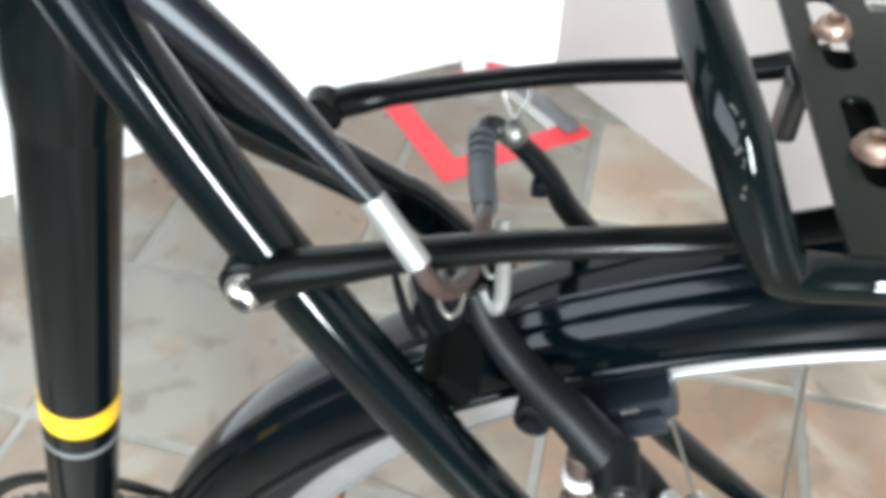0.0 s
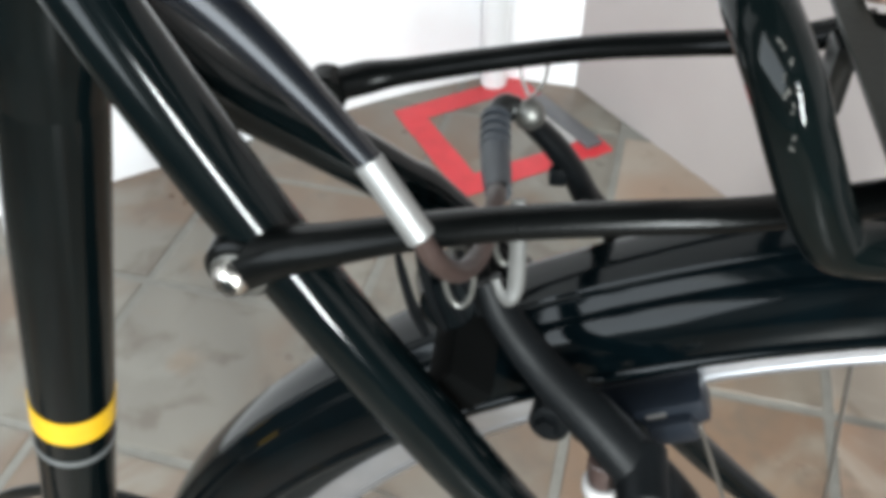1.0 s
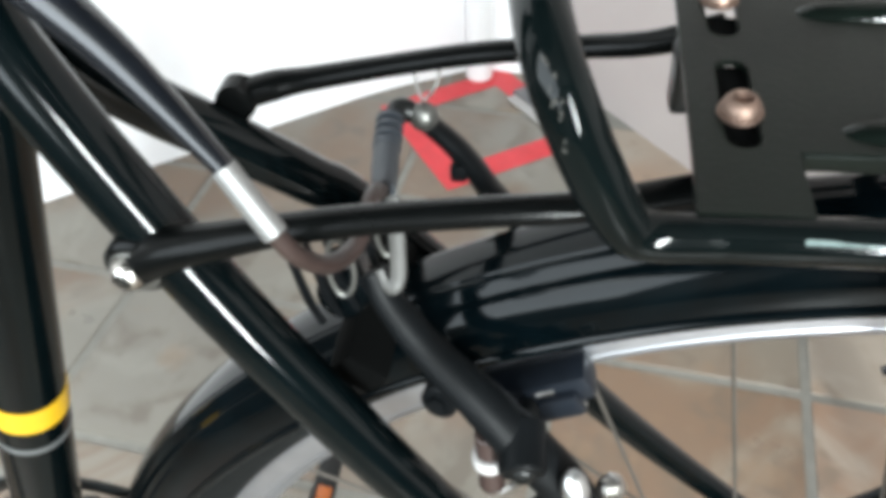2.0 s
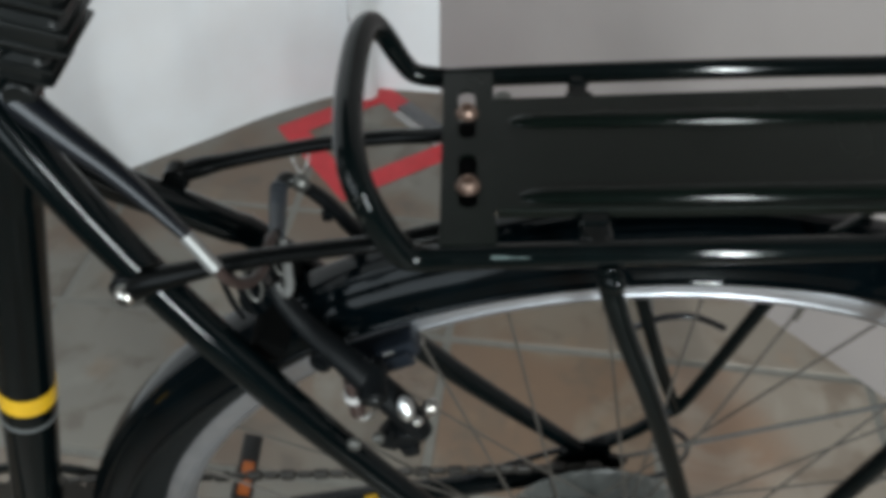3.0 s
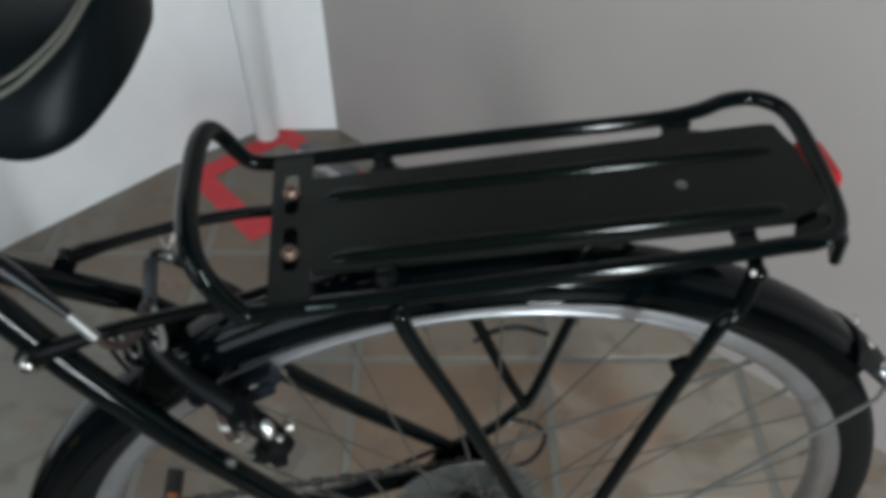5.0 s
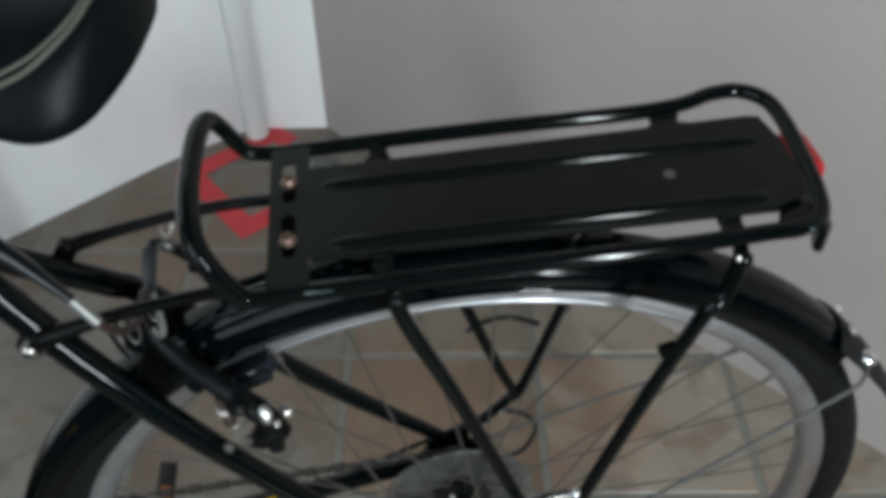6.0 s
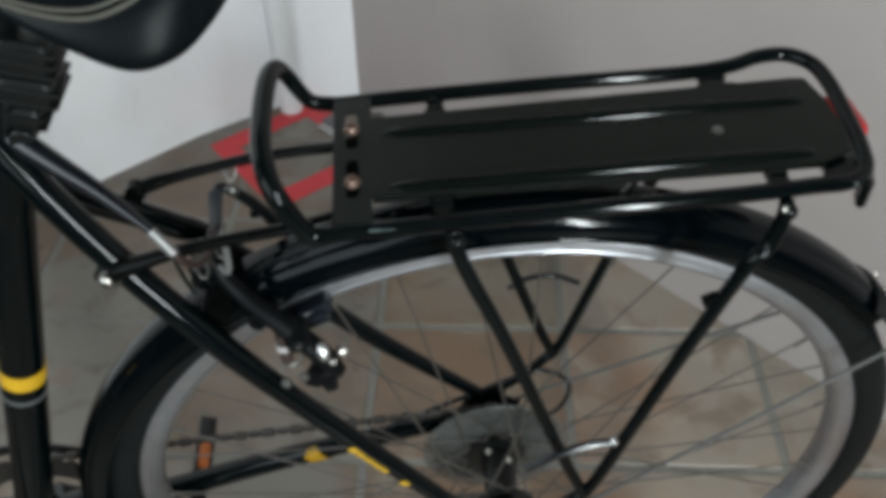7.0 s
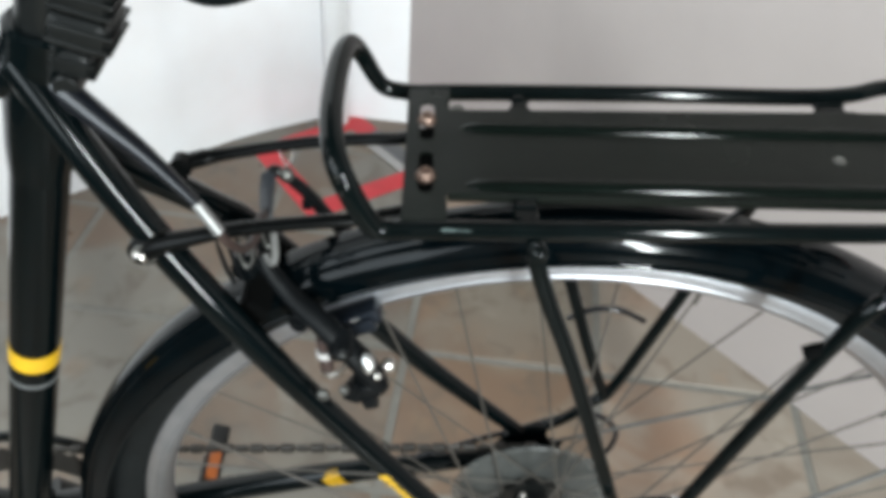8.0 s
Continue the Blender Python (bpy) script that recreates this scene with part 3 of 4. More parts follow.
# ---- rear wheel ----
def rear_wheel():
    bm = B()
    turned(bm, [(-0.045, 0.006), (-0.045, 0.011), (-0.034, 0.012), (-0.033, 0.027), (-0.029, 0.028), (-0.028, 0.015), (0.020, 0.015), (0.021, 0.027),
                (0.025, 0.027), (0.026, 0.014), (0.060, 0.012), (0.060, 0.006)], n=36)
    hub = part("rear_wheel", bm, BLACKPLASTIC, bike, "spoked rear wheel with silver rim")
    # steel balls added where the hub shell glints
    for p in ((-0.0082, 0.018, 0.0130), (0.0094, 0.008, 0.0122)):
        bm = B()
        ball(bm, p, 0.0036)
        part("hub_glint", bm, DULLSTEEL, hub, "small steel ball standing in for a glint on the hub")
    bm = B()
    rod(bm, (0, -0.082, 0), (0, 0.078, 0), 0.0052, seg=16)
    rod(bm, (0, -0.082, 0), (0, -0.072, 0), 0.0105, seg=6)
    rod(bm, (0, 0.071, 0), (0, 0.079, 0), 0.0105, seg=6)
    part("axle", bm, STEEL, hub)
    bm = B()
    side = [(0.0105, 0.3128), (0.0116, 0.3126), (0.0121, 0.3119), (0.0126, 0.3095), (0.0132, 0.3052), (0.0131, 0.3043), (0.0121, 0.3036), (0.0119, 0.3026), (0.0123, 0.3018), (0.0112, 0.2985),
            (0.0080, 0.2955), (0.0035, 0.2942)]
    turned(bm, [(-y, r) for y, r in side] + [(y, r) for y, r in side[::-1]], n=128)
    part("rim", bm, RIM, hub, "silver aluminium rim")
    bm = B()
    prof = [(0.0168 * math.copysign(abs(math.cos(a)) ** 0.8, math.cos(a)), 0.3275 + 0.0168 * math.sin(a)) for a in (2 * math.pi * i / 20 for i in range(20))]
    turned(bm, prof, n=128)
    bmesh.ops.translate(bm, verts=bm.verts, vec=(0, 0, -0.0042))
    part("tyre", bm, RUBBER, hub, "black rubber tyre")
    # spokes cross three times
    for i in range(36):
        side = -1 if i % 2 else 1
        lead = 1 if (i // 2) % 2 else -1
        a = 2 * math.pi * (i + 0.5) / 36
        h = a + lead * radians(58)
        y = -0.031 if side < 0 else 0.023
        bm = B()
        tube(bm, [(0.0255 * math.cos(h), y, 0.0255 * math.sin(h)), (0.2945 * math.cos(a), 0.002 * side, 0.2945 * math.sin(a))], 0.00085, 6, 1)
        sp = part("spoke", bm, SPOKE, hub)
        if side < 0:
            bm = B()
            rod(bm, (0.282 * math.cos(a), 0.0035 * side, 0.282 * math.sin(a)), (0.2942 * math.cos(a), 0.002 * side, 0.2942 * math.sin(a)), 0.0018, seg=8)
            part("spoke_nipple", bm, SPOKE, hub)
    bm = B()
    turned(bm, [(0.0275, 0.016), (0.0275, 0.066), (0.0292, 0.068), (0.0300, 0.066), (0.0300, 0.016)], n=60)
    part("spoke_guard", bm, DISC, hub, "smoky grey plastic spoke protector disc")
    for k, r in enumerate((0.062, 0.054, 0.047, 0.041, 0.035, 0.029)):
        bm = B()
        n = int(r * 2 * math.pi / 0.0127)
        y = 0.0325 + 0.0046 * k
        pts = []
        for j in range(2 * n):
            rr = r if j % 2 else r - 0.005
            pts.append((rr * math.cos(math.pi * j / n), rr * math.sin(math.pi * j / n)))
        slab(bm, pts, -0.0009, 0.0009)
        bmesh.ops.transform(bm, matrix=Matrix.Translation((0, y, 0)) @ Matrix.Rotation(radians(90), 4, "X"), verts=bm.verts)
        part("sprocket", bm, CHAIN, hub)


rear_wheel()


# ---- mudguard ----
def mudguard():
    # outline of half its section: distance from the middle, depth below the crown
    half = [(0.0218, 0.0238), (0.0223, 0.0230), (0.0221, 0.0222), (0.0219, 0.0190), (0.0214, 0.0155), (0.0205, 0.0123), (0.0191, 0.0096), (0.0174, 0.0075), (0.0157, 0.0062), (0.0150, 0.0057), (0.0134, 0.0053), (0.0128, 0.0048),
            (0.0104, 0.0022), (0.0098, 0.0018), (0.0082, 0.0015), (0.0076, 0.0009), (0.0040, 0.0002), (0.0, 0.0)]
    crown, cx, cz = 0.3730, 0.0035, -0.028
    outer = [(-y, crown - h) for y, h in half] + [(y, crown - h) for y, h in half[-2::-1]]
    inner = [(y * 0.93, r - 0.0016 if r > crown - 0.018 else r) for y, r in outer][::-1]
    bm = B()
    turned(bm, outer + inner, 40.5, 209.0, 120)
    bmesh.ops.translate(bm, verts=bm.verts, vec=(cx, 0, cz))
    mg = part("mudguard", bm, FENDERPLASTIC, bike, "glossy black plastic mudguard with raised ribs", 28)
    # rolled edges
    for y in (-0.0221, 0.0221):
        rr = crown - 0.0232
        bm = B()
        tube(bm, [(cx + rr * math.cos(radians(a)), y, cz + rr * math.sin(radians(a))) for a in range(41, 209, 4)], 0.0019, 14, 2)
        part("rolled_edge", bm, EDGEPLASTIC, mg)
    # flap at the rear end
    bm = B()
    rows = []
    for i in range(9):
        s = i / 8
        a = radians(40 - 21 * s)
        r = 0.3595 + 0.016 * s ** 1.4
        w = 0.026 + 0.004 * s
        for_ring = []
        for j in range(7):
            y = w * (j / 3 - 1)
            rr = r - 0.010 * (y / w) ** 2 * (1 - 0.5 * s)
            for_ring.append((rr * math.cos(a), y, rr * math.sin(a)))
        rows.append(for_ring)
    top = [[bm.verts.new(p) for p in row] for row in rows]
    low = [[bm.verts.new(Vector(p) * 0.9945) for p in row] for row in rows]
    for g in (top, low):
        for p, q in zip(g, g[1:]):
            for j in range(6):
                bm.faces.new((p[j], p[j + 1], q[j + 1], q[j]))
    for j in range(6):
        bm.faces.new((top[0][j], top[0][j + 1], low[0][j + 1], low[0][j]))
        bm.faces.new((top[-1][j], top[-1][j + 1], low[-1][j + 1], low[-1][j]))
    for i in range(8):
        for j in (0, 6):
            bm.faces.new((top[i][j], top[i + 1][j], low[i + 1][j], low[i][j]))
    part("mud_flap", bm, RUBBER, mg, "black rubber mud flap")
    # rivets and stay at the rear end
    for a, y, r in ((38.3, -0.010, 0.3605), (38.3, 0.012, 0.3605)):
        bm = B()
        hexbolt(bm, (r * math.cos(radians(a)), y, r * math.sin(radians(a))), (math.cos(radians(a)), 0, math.sin(radians(a))), 0.0042, 0.0025)
        part("rivet", bm, STEEL, mg)
    for s in (-1, 1):
        bm = B()
        tube(bm, [(0.297, 0.010 * s, 0.199), (0.292, 0.030 * s, 0.193), (0.255, 0.036 * s, 0.165), (0.02, 0.066 * s, 0.022)], 0.0017, 8, 4)
        part("mudguard_stay", bm, WIRE, mg, "thin grey wire stay")
    bm = B()
    ball(bm, (0.2975, -0.018, 0.200), 0.0072, (1, 1, 0.9))
    part("stay_bolt", bm, CHROME, mg, "bright stay bolt")


mudguard()


# ---- rear rack ----
def rear_rack():
    zr = 0.377
    bm = B()
    loop = [(-0.108, -0.0585, zr), (-0.06, -0.0585, zr + 0.0008), (0.02, -0.0575, zr + 0.0015), (0.12, -0.0555, zr + 0.0018), (0.167, -0.0530, zr + 0.0018), (0.187, -0.0515, zr + 0.0012), (0.201, -0.043, zr + 0.0012),
            (0.2075, -0.022, zr + 0.002), (0.2115, 0.010, zr + 0.0025), (0.2135, 0.040, zr + 0.0035), (0.2105, 0.062, zr + 0.0045), (0.197, 0.0735, zr + 0.0055), (0.178, 0.0735, zr + 0.0055),
            (0.156, 0.0675, zr + 0.0038), (0.12, 0.0645, zr + 0.003), (0.04, 0.0640, zr + 0.003), (-0.06, 0.0635, zr + 0.0015), (-0.106, 0.0635, zr)]
    tube(bm, loop, 0.0050, 16, 5)
    rk = part("rear_rack", bm, RACKPAINT, bike, "black tubular steel luggage rack")
    # front hoop standing up across the rack
    bm = B()
    tube(bm, [(-0.100, -0.0585, zr), (-0.116, -0.0590, zr + 0.0005), (-0.1215, -0.0595, zr + 0.006), (-0.1275, -0.0590, zr + 0.018), (-0.1335, -0.0560, zr + 0.0315),
              (-0.1375, -0.0460, zr + 0.0385), (-0.1405, -0.025, zr + 0.0415), (-0.1415, 0.003, zr + 0.042), (-0.1405, 0.035, zr + 0.0415),
              (-0.1375, 0.0535, zr + 0.0370), (-0.1325, 0.0610, zr + 0.026), (-0.1255, 0.0630, zr + 0.011), (-0.119, 0.0635, zr + 0.003), (-0.104, 0.0635, zr)],
         [0.005, 0.0055, 0.0058, 0.006, 0.006, 0.006, 0.006, 0.006, 0.006, 0.0057, 0.0053, 0.005, 0.005, 0.005], 18, 6)
    part("rack_hoop", bm, RACKPAINT, rk)
    # pressed plate, bracket and slots
    z1 = 0.3825
    bm = B()
    outline = [(-0.106, -0.0570), (-0.0835, -0.0570), (-0.0835, -0.0365), (0.180, -0.0365), (0.196, -0.030), (0.2020, -0.012), (0.2030, 0.020), (0.1985, 0.0455),
               (0.19, 0.0470), (-0.0820, 0.0385), (-0.0820, 0.0605), (-0.1055, 0.0600)]
    holes = [slot(-0.0945, 0.0090, 0.0455, 0.0039), slot(-0.0945, -0.0360, -0.0018, 0.0039)]
    slab(bm, outline, z1 - 0.0016, z1, holes)
    pl = part("carrier_plate", bm, PLATEPAINT, rk, "black pressed sheet plate")
    for y0, y1, x0, x1 in ((0.0215, 0.0235, -0.078, 0.192), (-0.0290, -0.0275, -0.076, 0.180)):
        bm = B()
        tube(bm, [(x0, y0, z1 - 0.0028), (x0 + 0.022, y0, z1 - 0.0006), ((x0 + x1) / 2, (y0 + y1) / 2, z1 - 0.0004), (x1 - 0.02, y1, z1 - 0.0006), (x1, y1, z1 - 0.0028)], [0.0030, 0.0047, 0.0049, 0.0049, 0.0047, 0.0030], 40, 8, flat=0.72)
        part("pressed_rib", bm, RIBPAINT, pl)
    # folded edges
    for y, x0, x1 in ((-0.0365, -0.083, 0.180), (0.0395, -0.080, 0.188)):
        bm = B()
        block(bm, ((x0 + x1) / 2, y, z1 - 0.0028), (x1 - x0, 0.0016, 0.0046), Matrix.Rotation(0.03 if y > 0 else 0, 3, "Z"), 0.0005, 1)
        part("folded_edge", bm, PLATEPAINT, pl)
    # tabs joining plate and rails
    for x, y0, y1 in ((-0.042, 0.038, 0.062), (0.142, 0.043, 0.064), (-0.044, -0.058, -0.036), (0.150, -0.056, -0.036)):
        bm = B()
        c = (y0 + y1) / 2
        wide = 0.010 if x != 0.142 else 0.021
        for k in range(3):
            block(bm, (x, y0 + (y1 - y0) * (k + 0.5) / 3, zr + 0.001 - 0.0016 * (k == 1)), (wide * (1.25 if (k == 0) == (y0 > 0) else 0.8), (y1 - y0) / 3 + 0.001, 0.006), None, 0.0012, 1)
        part("rail_tab", bm, RACKPAINT, rk)
    # dark strips under the slots
    for y0, y1 in ((-0.040, 0.001), (0.006, 0.024)):
        bm = B()
        block(bm, (-0.0945, (y0 + y1) / 2, z1 - 0.0050), (0.014, y1 - y0, 0.004), None, 0.001, 1)
        part("slot_backing", bm, HOLLOW, rk, "dull black strip under the slot")
    # strut from the plate down to the mudguard
    bm = B()
    tube(bm, [(0.074, -0.033, 0.3805), (0.071, -0.030, 0.372), (0.066, -0.020, 0.352), (0.063, -0.012, 0.338)], 0.0030, 10, 4, flat=0.6)
    part("mudguard_strut", bm, RACKPAINT, rk)
    # bolts in the slots
    for y, mat_ in ((0.0265, COPPER), (-0.0235, COPPER)):
        bm = B()
        rod(bm, (-0.0945, y, z1), (-0.0945, y, z1 + 0.0012), 0.0051, seg=24)
        hexbolt(bm, (-0.0945, y, z1 + 0.0010), (0.03, -0.05, 1), 0.0045, 0.0036, 20)
        part("bracket_bolt", bm, mat_, rk, "bronze button-head bolt")
    bm = B()
    hexbolt(bm, (0.127, -0.001, z1), (0, 0, 1), 0.0036, 0.0012)
    part("rivet", bm, LINK, rk)
    bm = B()
    hexbolt(bm, (-0.0775, 0.0435, z1 - 0.003), (0, 0, 1), 0.0040, 0.0016)
    part("rivet", bm, LINK, rk)
    bm = B()
    block(bm, (-0.1025, 0.0150, 0.3670), (0.006, 0.010, 0.020), None, 0.002)
    part("plate_nut", bm, BLACKPLASTIC, rk)
    # worn patch and scratches in the enamel
    turn = Matrix.Rotation(radians(45), 3, "X")
    bm = B()
    block(bm, (-0.0785, -0.0585 - 0.0035, zr + 0.0035), (0.0155, 0.0017, 0.0009), turn, 0.0004, 1)
    part("worn_patch", bm, WORN, rk, "rubbed greenish patch in the enamel")
    # second, paler spot at the rail's rear corner
    bm = B()
    block(bm, (0.1935, -0.0500 - 0.0030, zr + 0.0028), (0.0100, 0.0024, 0.0008), Matrix.Rotation(radians(35), 3, "Z") @ turn, 0.0004, 1)
    part("worn_patch", bm, WORN, rk, "small pale patch at the rail corner")
    rng = random.Random(7)
    for k in range(14):
        f = rng.random()
        bm = B()
        x = -0.1366 + 0.0048 * f + rng.uniform(-0.0012, 0.0012)
        z = zr + 0.0425 - 0.0165 * f
        block(bm, (x, -0.0560 - 0.0063 + 0.004 * (1 - f) ** 2 - 0.0030 * f, z), (0.00016 + 0.0002 * rng.random(), 0.0005, 0.0004 + 0.0012 * rng.random() ** 2), Matrix.Rotation(rng.uniform(-1.0, 1.0), 3, "Y"))
        part("scratch", bm, LINK, rk)
    # rear bracket at the near corner
    bm = B()
    block(bm, (0.193, -0.040, zr - 0.001), (0.026, 0.022, 0.004), Matrix.Rotation(radians(-25), 3, "Z"), 0.001, 1)
    block(bm, (0.2045, -0.044, zr - 0.012), (0.006, 0.014, 0.022), Matrix.Rotation(radians(-20), 3, "Z"), 0.002, 1)
    part("lamp_bracket", bm, RACKPAINT, rk)
    # legs
    for s in (-1, 1):
        y = 0.0605 * s if s < 0 else 0.066
        bm = B()
        tube(bm, [(-0.040, y, zr - 0.003), (-0.039, y + 0.003 * s, zr - 0.012), (-0.030, y + 0.005 * s, zr - 0.040), (-0.008, 0.067 * s, 0.277), (0.037, 0.069 * s, 0.137), (0.0565, 0.070 * s, 0.083)],
             [0.0042, 0.0048, 0.0048, 0.0048, 0.0048, 0.0044], 14, 5)
        part("rack_leg", bm, RACKPAINT, rk)
        bm = B()
        y2 = -0.0565 if s < 0 else 0.067
        tube(bm, [(0.1515, y2, zr - 0.004), (0.1515, y2 + 0.003 * s, zr - 0.014), (0.1445, y2 + 0.008 * s, zr - 0.034), (0.133, 0.067 * s, 0.328), (0.1055, 0.0685 * s, 0.2435), (0.064, 0.070 * s, 0.100), (0.050, 0.070 * s, 0.078),
                  (0.030, 0.069 * s, 0.056), (0.006, 0.069 * s, 0.036), (0.000, 0.069 * s, 0.030)], [0.0042, 0.0048, 0.0048, 0.0048, 0.0048, 0.0048, 0.0048, 0.0048, 0.0044, 0.004], 14, 5)
        part("rack_leg", bm, RACKPAINT, rk)
        bm = B()
        ball(bm, (-0.0385, y + 0.0045 * s, zr - 0.0075), 0.0052)
        part("leg_weld", bm, RACKPAINT, rk)
        bm = B()
        ball(bm, (0.1525, y2 + 0.004 * s, zr - 0.0095), 0.0052)
        part("leg_weld", bm, RACKPAINT, rk)
        if s < 0:
            # small steel heads added to give the glints at the leg tops
            for q in ((-0.0395, -0.0655, 0.3705), (0.1462, -0.0660, 0.3745)):
                bm = B()
                hexbolt(bm, q, (0, -1, 0.7), 0.0018, 0.0012, 12)
                part("leg_bolt_glint", bm, DULLSTEEL, rk, "small steel bolt that supplies the glint at the leg top")
        # flat arms to the seat stays
        bm = B()
        if s < 0:
            pts = [(-0.2395, -0.0450, 0.3465), (-0.2285, -0.0466, 0.3530), (-0.2165, -0.0474, 0.3572), (-0.200, -0.0464, 0.3612), (-0.177, -0.0437, 0.3638), (-0.150, -0.0405, 0.3649), (-0.126, -0.0365, 0.3646), (-0.092, -0.0260, 0.3640)]
        else:
            pts = [(-0.2400, 0.0380, 0.3400), (-0.228, 0.0405, 0.3425), (-0.2165, 0.0425, 0.3440), (-0.190, 0.044, 0.3487), (-0.160, 0.044, 0.3541), (-0.130, 0.043, 0.3576), (-0.110, 0.037, 0.3630), (-0.092, 0.0290, 0.3730)]
        tube(bm, pts, [0.0076, 0.0068, 0.0056, 0.0047, 0.0044, 0.0044, 0.0044, 0.0050] if s < 0 else [0.0062, 0.0060, 0.0048, 0.0043, 0.0043, 0.0043, 0.0044, 0.0050], 16, 5, flat=0.8)
        part("rack_arm", bm, ARMPAINT, rk)
        p = Vector(pts[0])
        g = 1.25 if s < 0 else 0.85
        bm = B()
        rod(bm, p + Vector((0, 0.006 * -s, 0)), p + Vector((0, 0.0035 * s, 0)), 0.0080 * min(g, 1.1), seg=24)
        part("arm_eye", bm, ARMPAINT, rk)
        bm = B()
        rod(bm, p + Vector((0, 0.0030 * s, 0)), p + Vector((0, 0.0046 * s, 0)), 0.0054 * g, seg=24)
        part("washer", bm, LINK, rk)
        bm = B()
        rod(bm, p + Vector((-0.0005, 0.0032 * s, 0.0)), p + Vector((-0.0008, 0.0052 * s, 0.0005)), 0.0026 * g, seg=20)
        hexbolt(bm, p + Vector((-0.0008, 0.0046 * s, 0.0005)), (-0.1, s, 0.05), 0.0037 * g, 0.0034 * g)
        part("stay_screw", bm, DULLSTEEL, rk, "silver socket screw")
        # black disc down the screw's socket, in place of the shade there
        bm = B()
        q = p + Vector((-0.0008, 0.0046 * s, 0.0005)) + Vector((-0.1, s, 0.05)).normalized() * 0.0034 * g * 0.55
        rod(bm, q, q + Vector((-0.1, s, 0.05)).normalized() * 0.0005, 0.0015 * g, seg=6)
        part("socket_shade", bm, RUBBER, rk)
    # tail lamp
    bm = B()
    block(bm, (0.2105, 0.018, 0.352), (0.010, 0.062, 0.030), None, 0.004, 2)
    tl = part("tail_lamp", bm, BLACKPLASTIC, rk, "red tail lamp under the rack end")
    bm = B()
    block(bm, (0.2262, 0.033, 0.350), (0.022, 0.042, 0.030), None, 0.0105, 6)
    part("lamp_lens", bm, REDLENS, tl, "red plastic lens")


rear_rack()


# ---- rear rim brake ----
def rear_brake():
    bm = B()
    tube(bm, [(-0.1845, -0.0245, 0.3255), (-0.180, -0.0285, 0.3170), (-0.170, -0.0345, 0.3060), (-0.155, -0.0425, 0.2950), (-0.142, -0.0490, 0.2840), (-0.131, -0.0525, 0.2720), (-0.1235, -0.054, 0.260), (-0.1175, -0.055, 0.2475)],
         [0.0042, 0.0050, 0.0058, 0.0070, 0.0080, 0.0080, 0.0074, 0.0058], 16, 5, flat=0.72)
    br = part("rear_brake", bm, BRAKE, bike, "black linear-pull rim brake", 60)
    bm = B()
    tube(bm, [(-0.1800, 0.036, 0.3345), (-0.1755, 0.0385, 0.3285), (-0.1692, 0.040, 0.3200), (-0.1632, 0.042, 0.3090), (-0.1570, 0.0447, 0.2950), (-0.142, 0.050, 0.270), (-0.13, 0.054, 0.245)], [0.0045, 0.0052, 0.0058, 0.0062, 0.0066, 0.0075, 0.0075], 14, 5, flat=0.7)
    block(bm, (-0.1682, 0.0375, 0.3110), (0.006, 0.004, 0.007), None, 0.0015)
    part("brake_arm", bm, BRAKE, br)
    # boss where the shoe post passes, pivot, bolts and spring
    bm = B()
    rod(bm, (-0.1415, -0.0440, 0.2845), (-0.1400, -0.0590, 0.2805), 0.0078, 0.0070, seg=18)
    part("arm_boss", bm, BRAKE, br)
    bm = B()
    hexbolt(bm, (-0.1398, -0.0588, 0.2806), (0.1, -1, 0.25), 0.0034, 0.0018, 12)
    part("post_bolt", bm, BLACKPLASTIC, br)
    bm = B()
    rod(bm, (-0.1265, -0.044, 0.2500), (-0.1265, -0.0600, 0.2480), 0.0072, 0.0062, seg=20)
    block(bm, (-0.1330, -0.053, 0.2450), (0.012, 0.012, 0.016), Matrix.Rotation(radians(30), 3, "Y"), 0.003)
    block(bm, (-0.1250, -0.056, 0.2385), (0.009, 0.009, 0.010), Matrix.Rotation(radians(-20), 3, "Y"), 0.002)
    part("pivot_boss", bm, BRAKE, br)
    # bright metal oval, shaped as the highlight on the glossy arm end
    bm = B()
    cap_turn = Vector((0.20, -0.52, -0.83)).to_track_quat("Z", "Y").to_matrix().to_4x4()
    bmesh.ops.create_uvsphere(bm, u_segments=20, v_segments=12, radius=1.0,
                              matrix=Matrix.Translation((-0.1247, -0.0600, 0.2765)) @ cap_turn @ Matrix.Diagonal((0.0042, 0.0034, 0.0066, 1)))
    part("pivot_glint_cap", bm, ALLOY, br, "bright oval cap standing in for the highlight on the arm end")
    for p, d, r, h, mt in (((-0.1140, -0.050, 0.2640), (0.3, -1, 0.5), 0.0045, 0.005, DULLSTEEL), ((-0.1200, -0.058, 0.2635), (0.1, -1, 0.6), 0.0028, 0.003, STEEL),
                           ((-0.1510, -0.064, 0.2530), (0, -1, 0.6), 0.0036, 0.003, LINK), ((-0.1392, -0.062, 0.2550), (0, -1, 0.5), 0.0032, 0.003, LINK)):
        bm = B()
        hexbolt(bm, p, d, r, h)
        part("brake_bolt", bm, mt, br, "bright steel bolt")
    bm = B()
    rod(bm, (-0.1495, -0.0510, 0.2600), (-0.1505, -0.0480, 0.2840), 0.0040, 0.0044)
    part("spring_sleeve", bm, NOODLE, br, "dull brown spring sleeve")
    bm = B()
    rod(bm, (-0.1499, -0.0499, 0.2715), (-0.1501, -0.0494, 0.2755), 0.0056, 0.0056, seg=20)
    part("sleeve_ring", bm, PALESTRIP, br, "pale ring on the sleeve")
    bm = B()
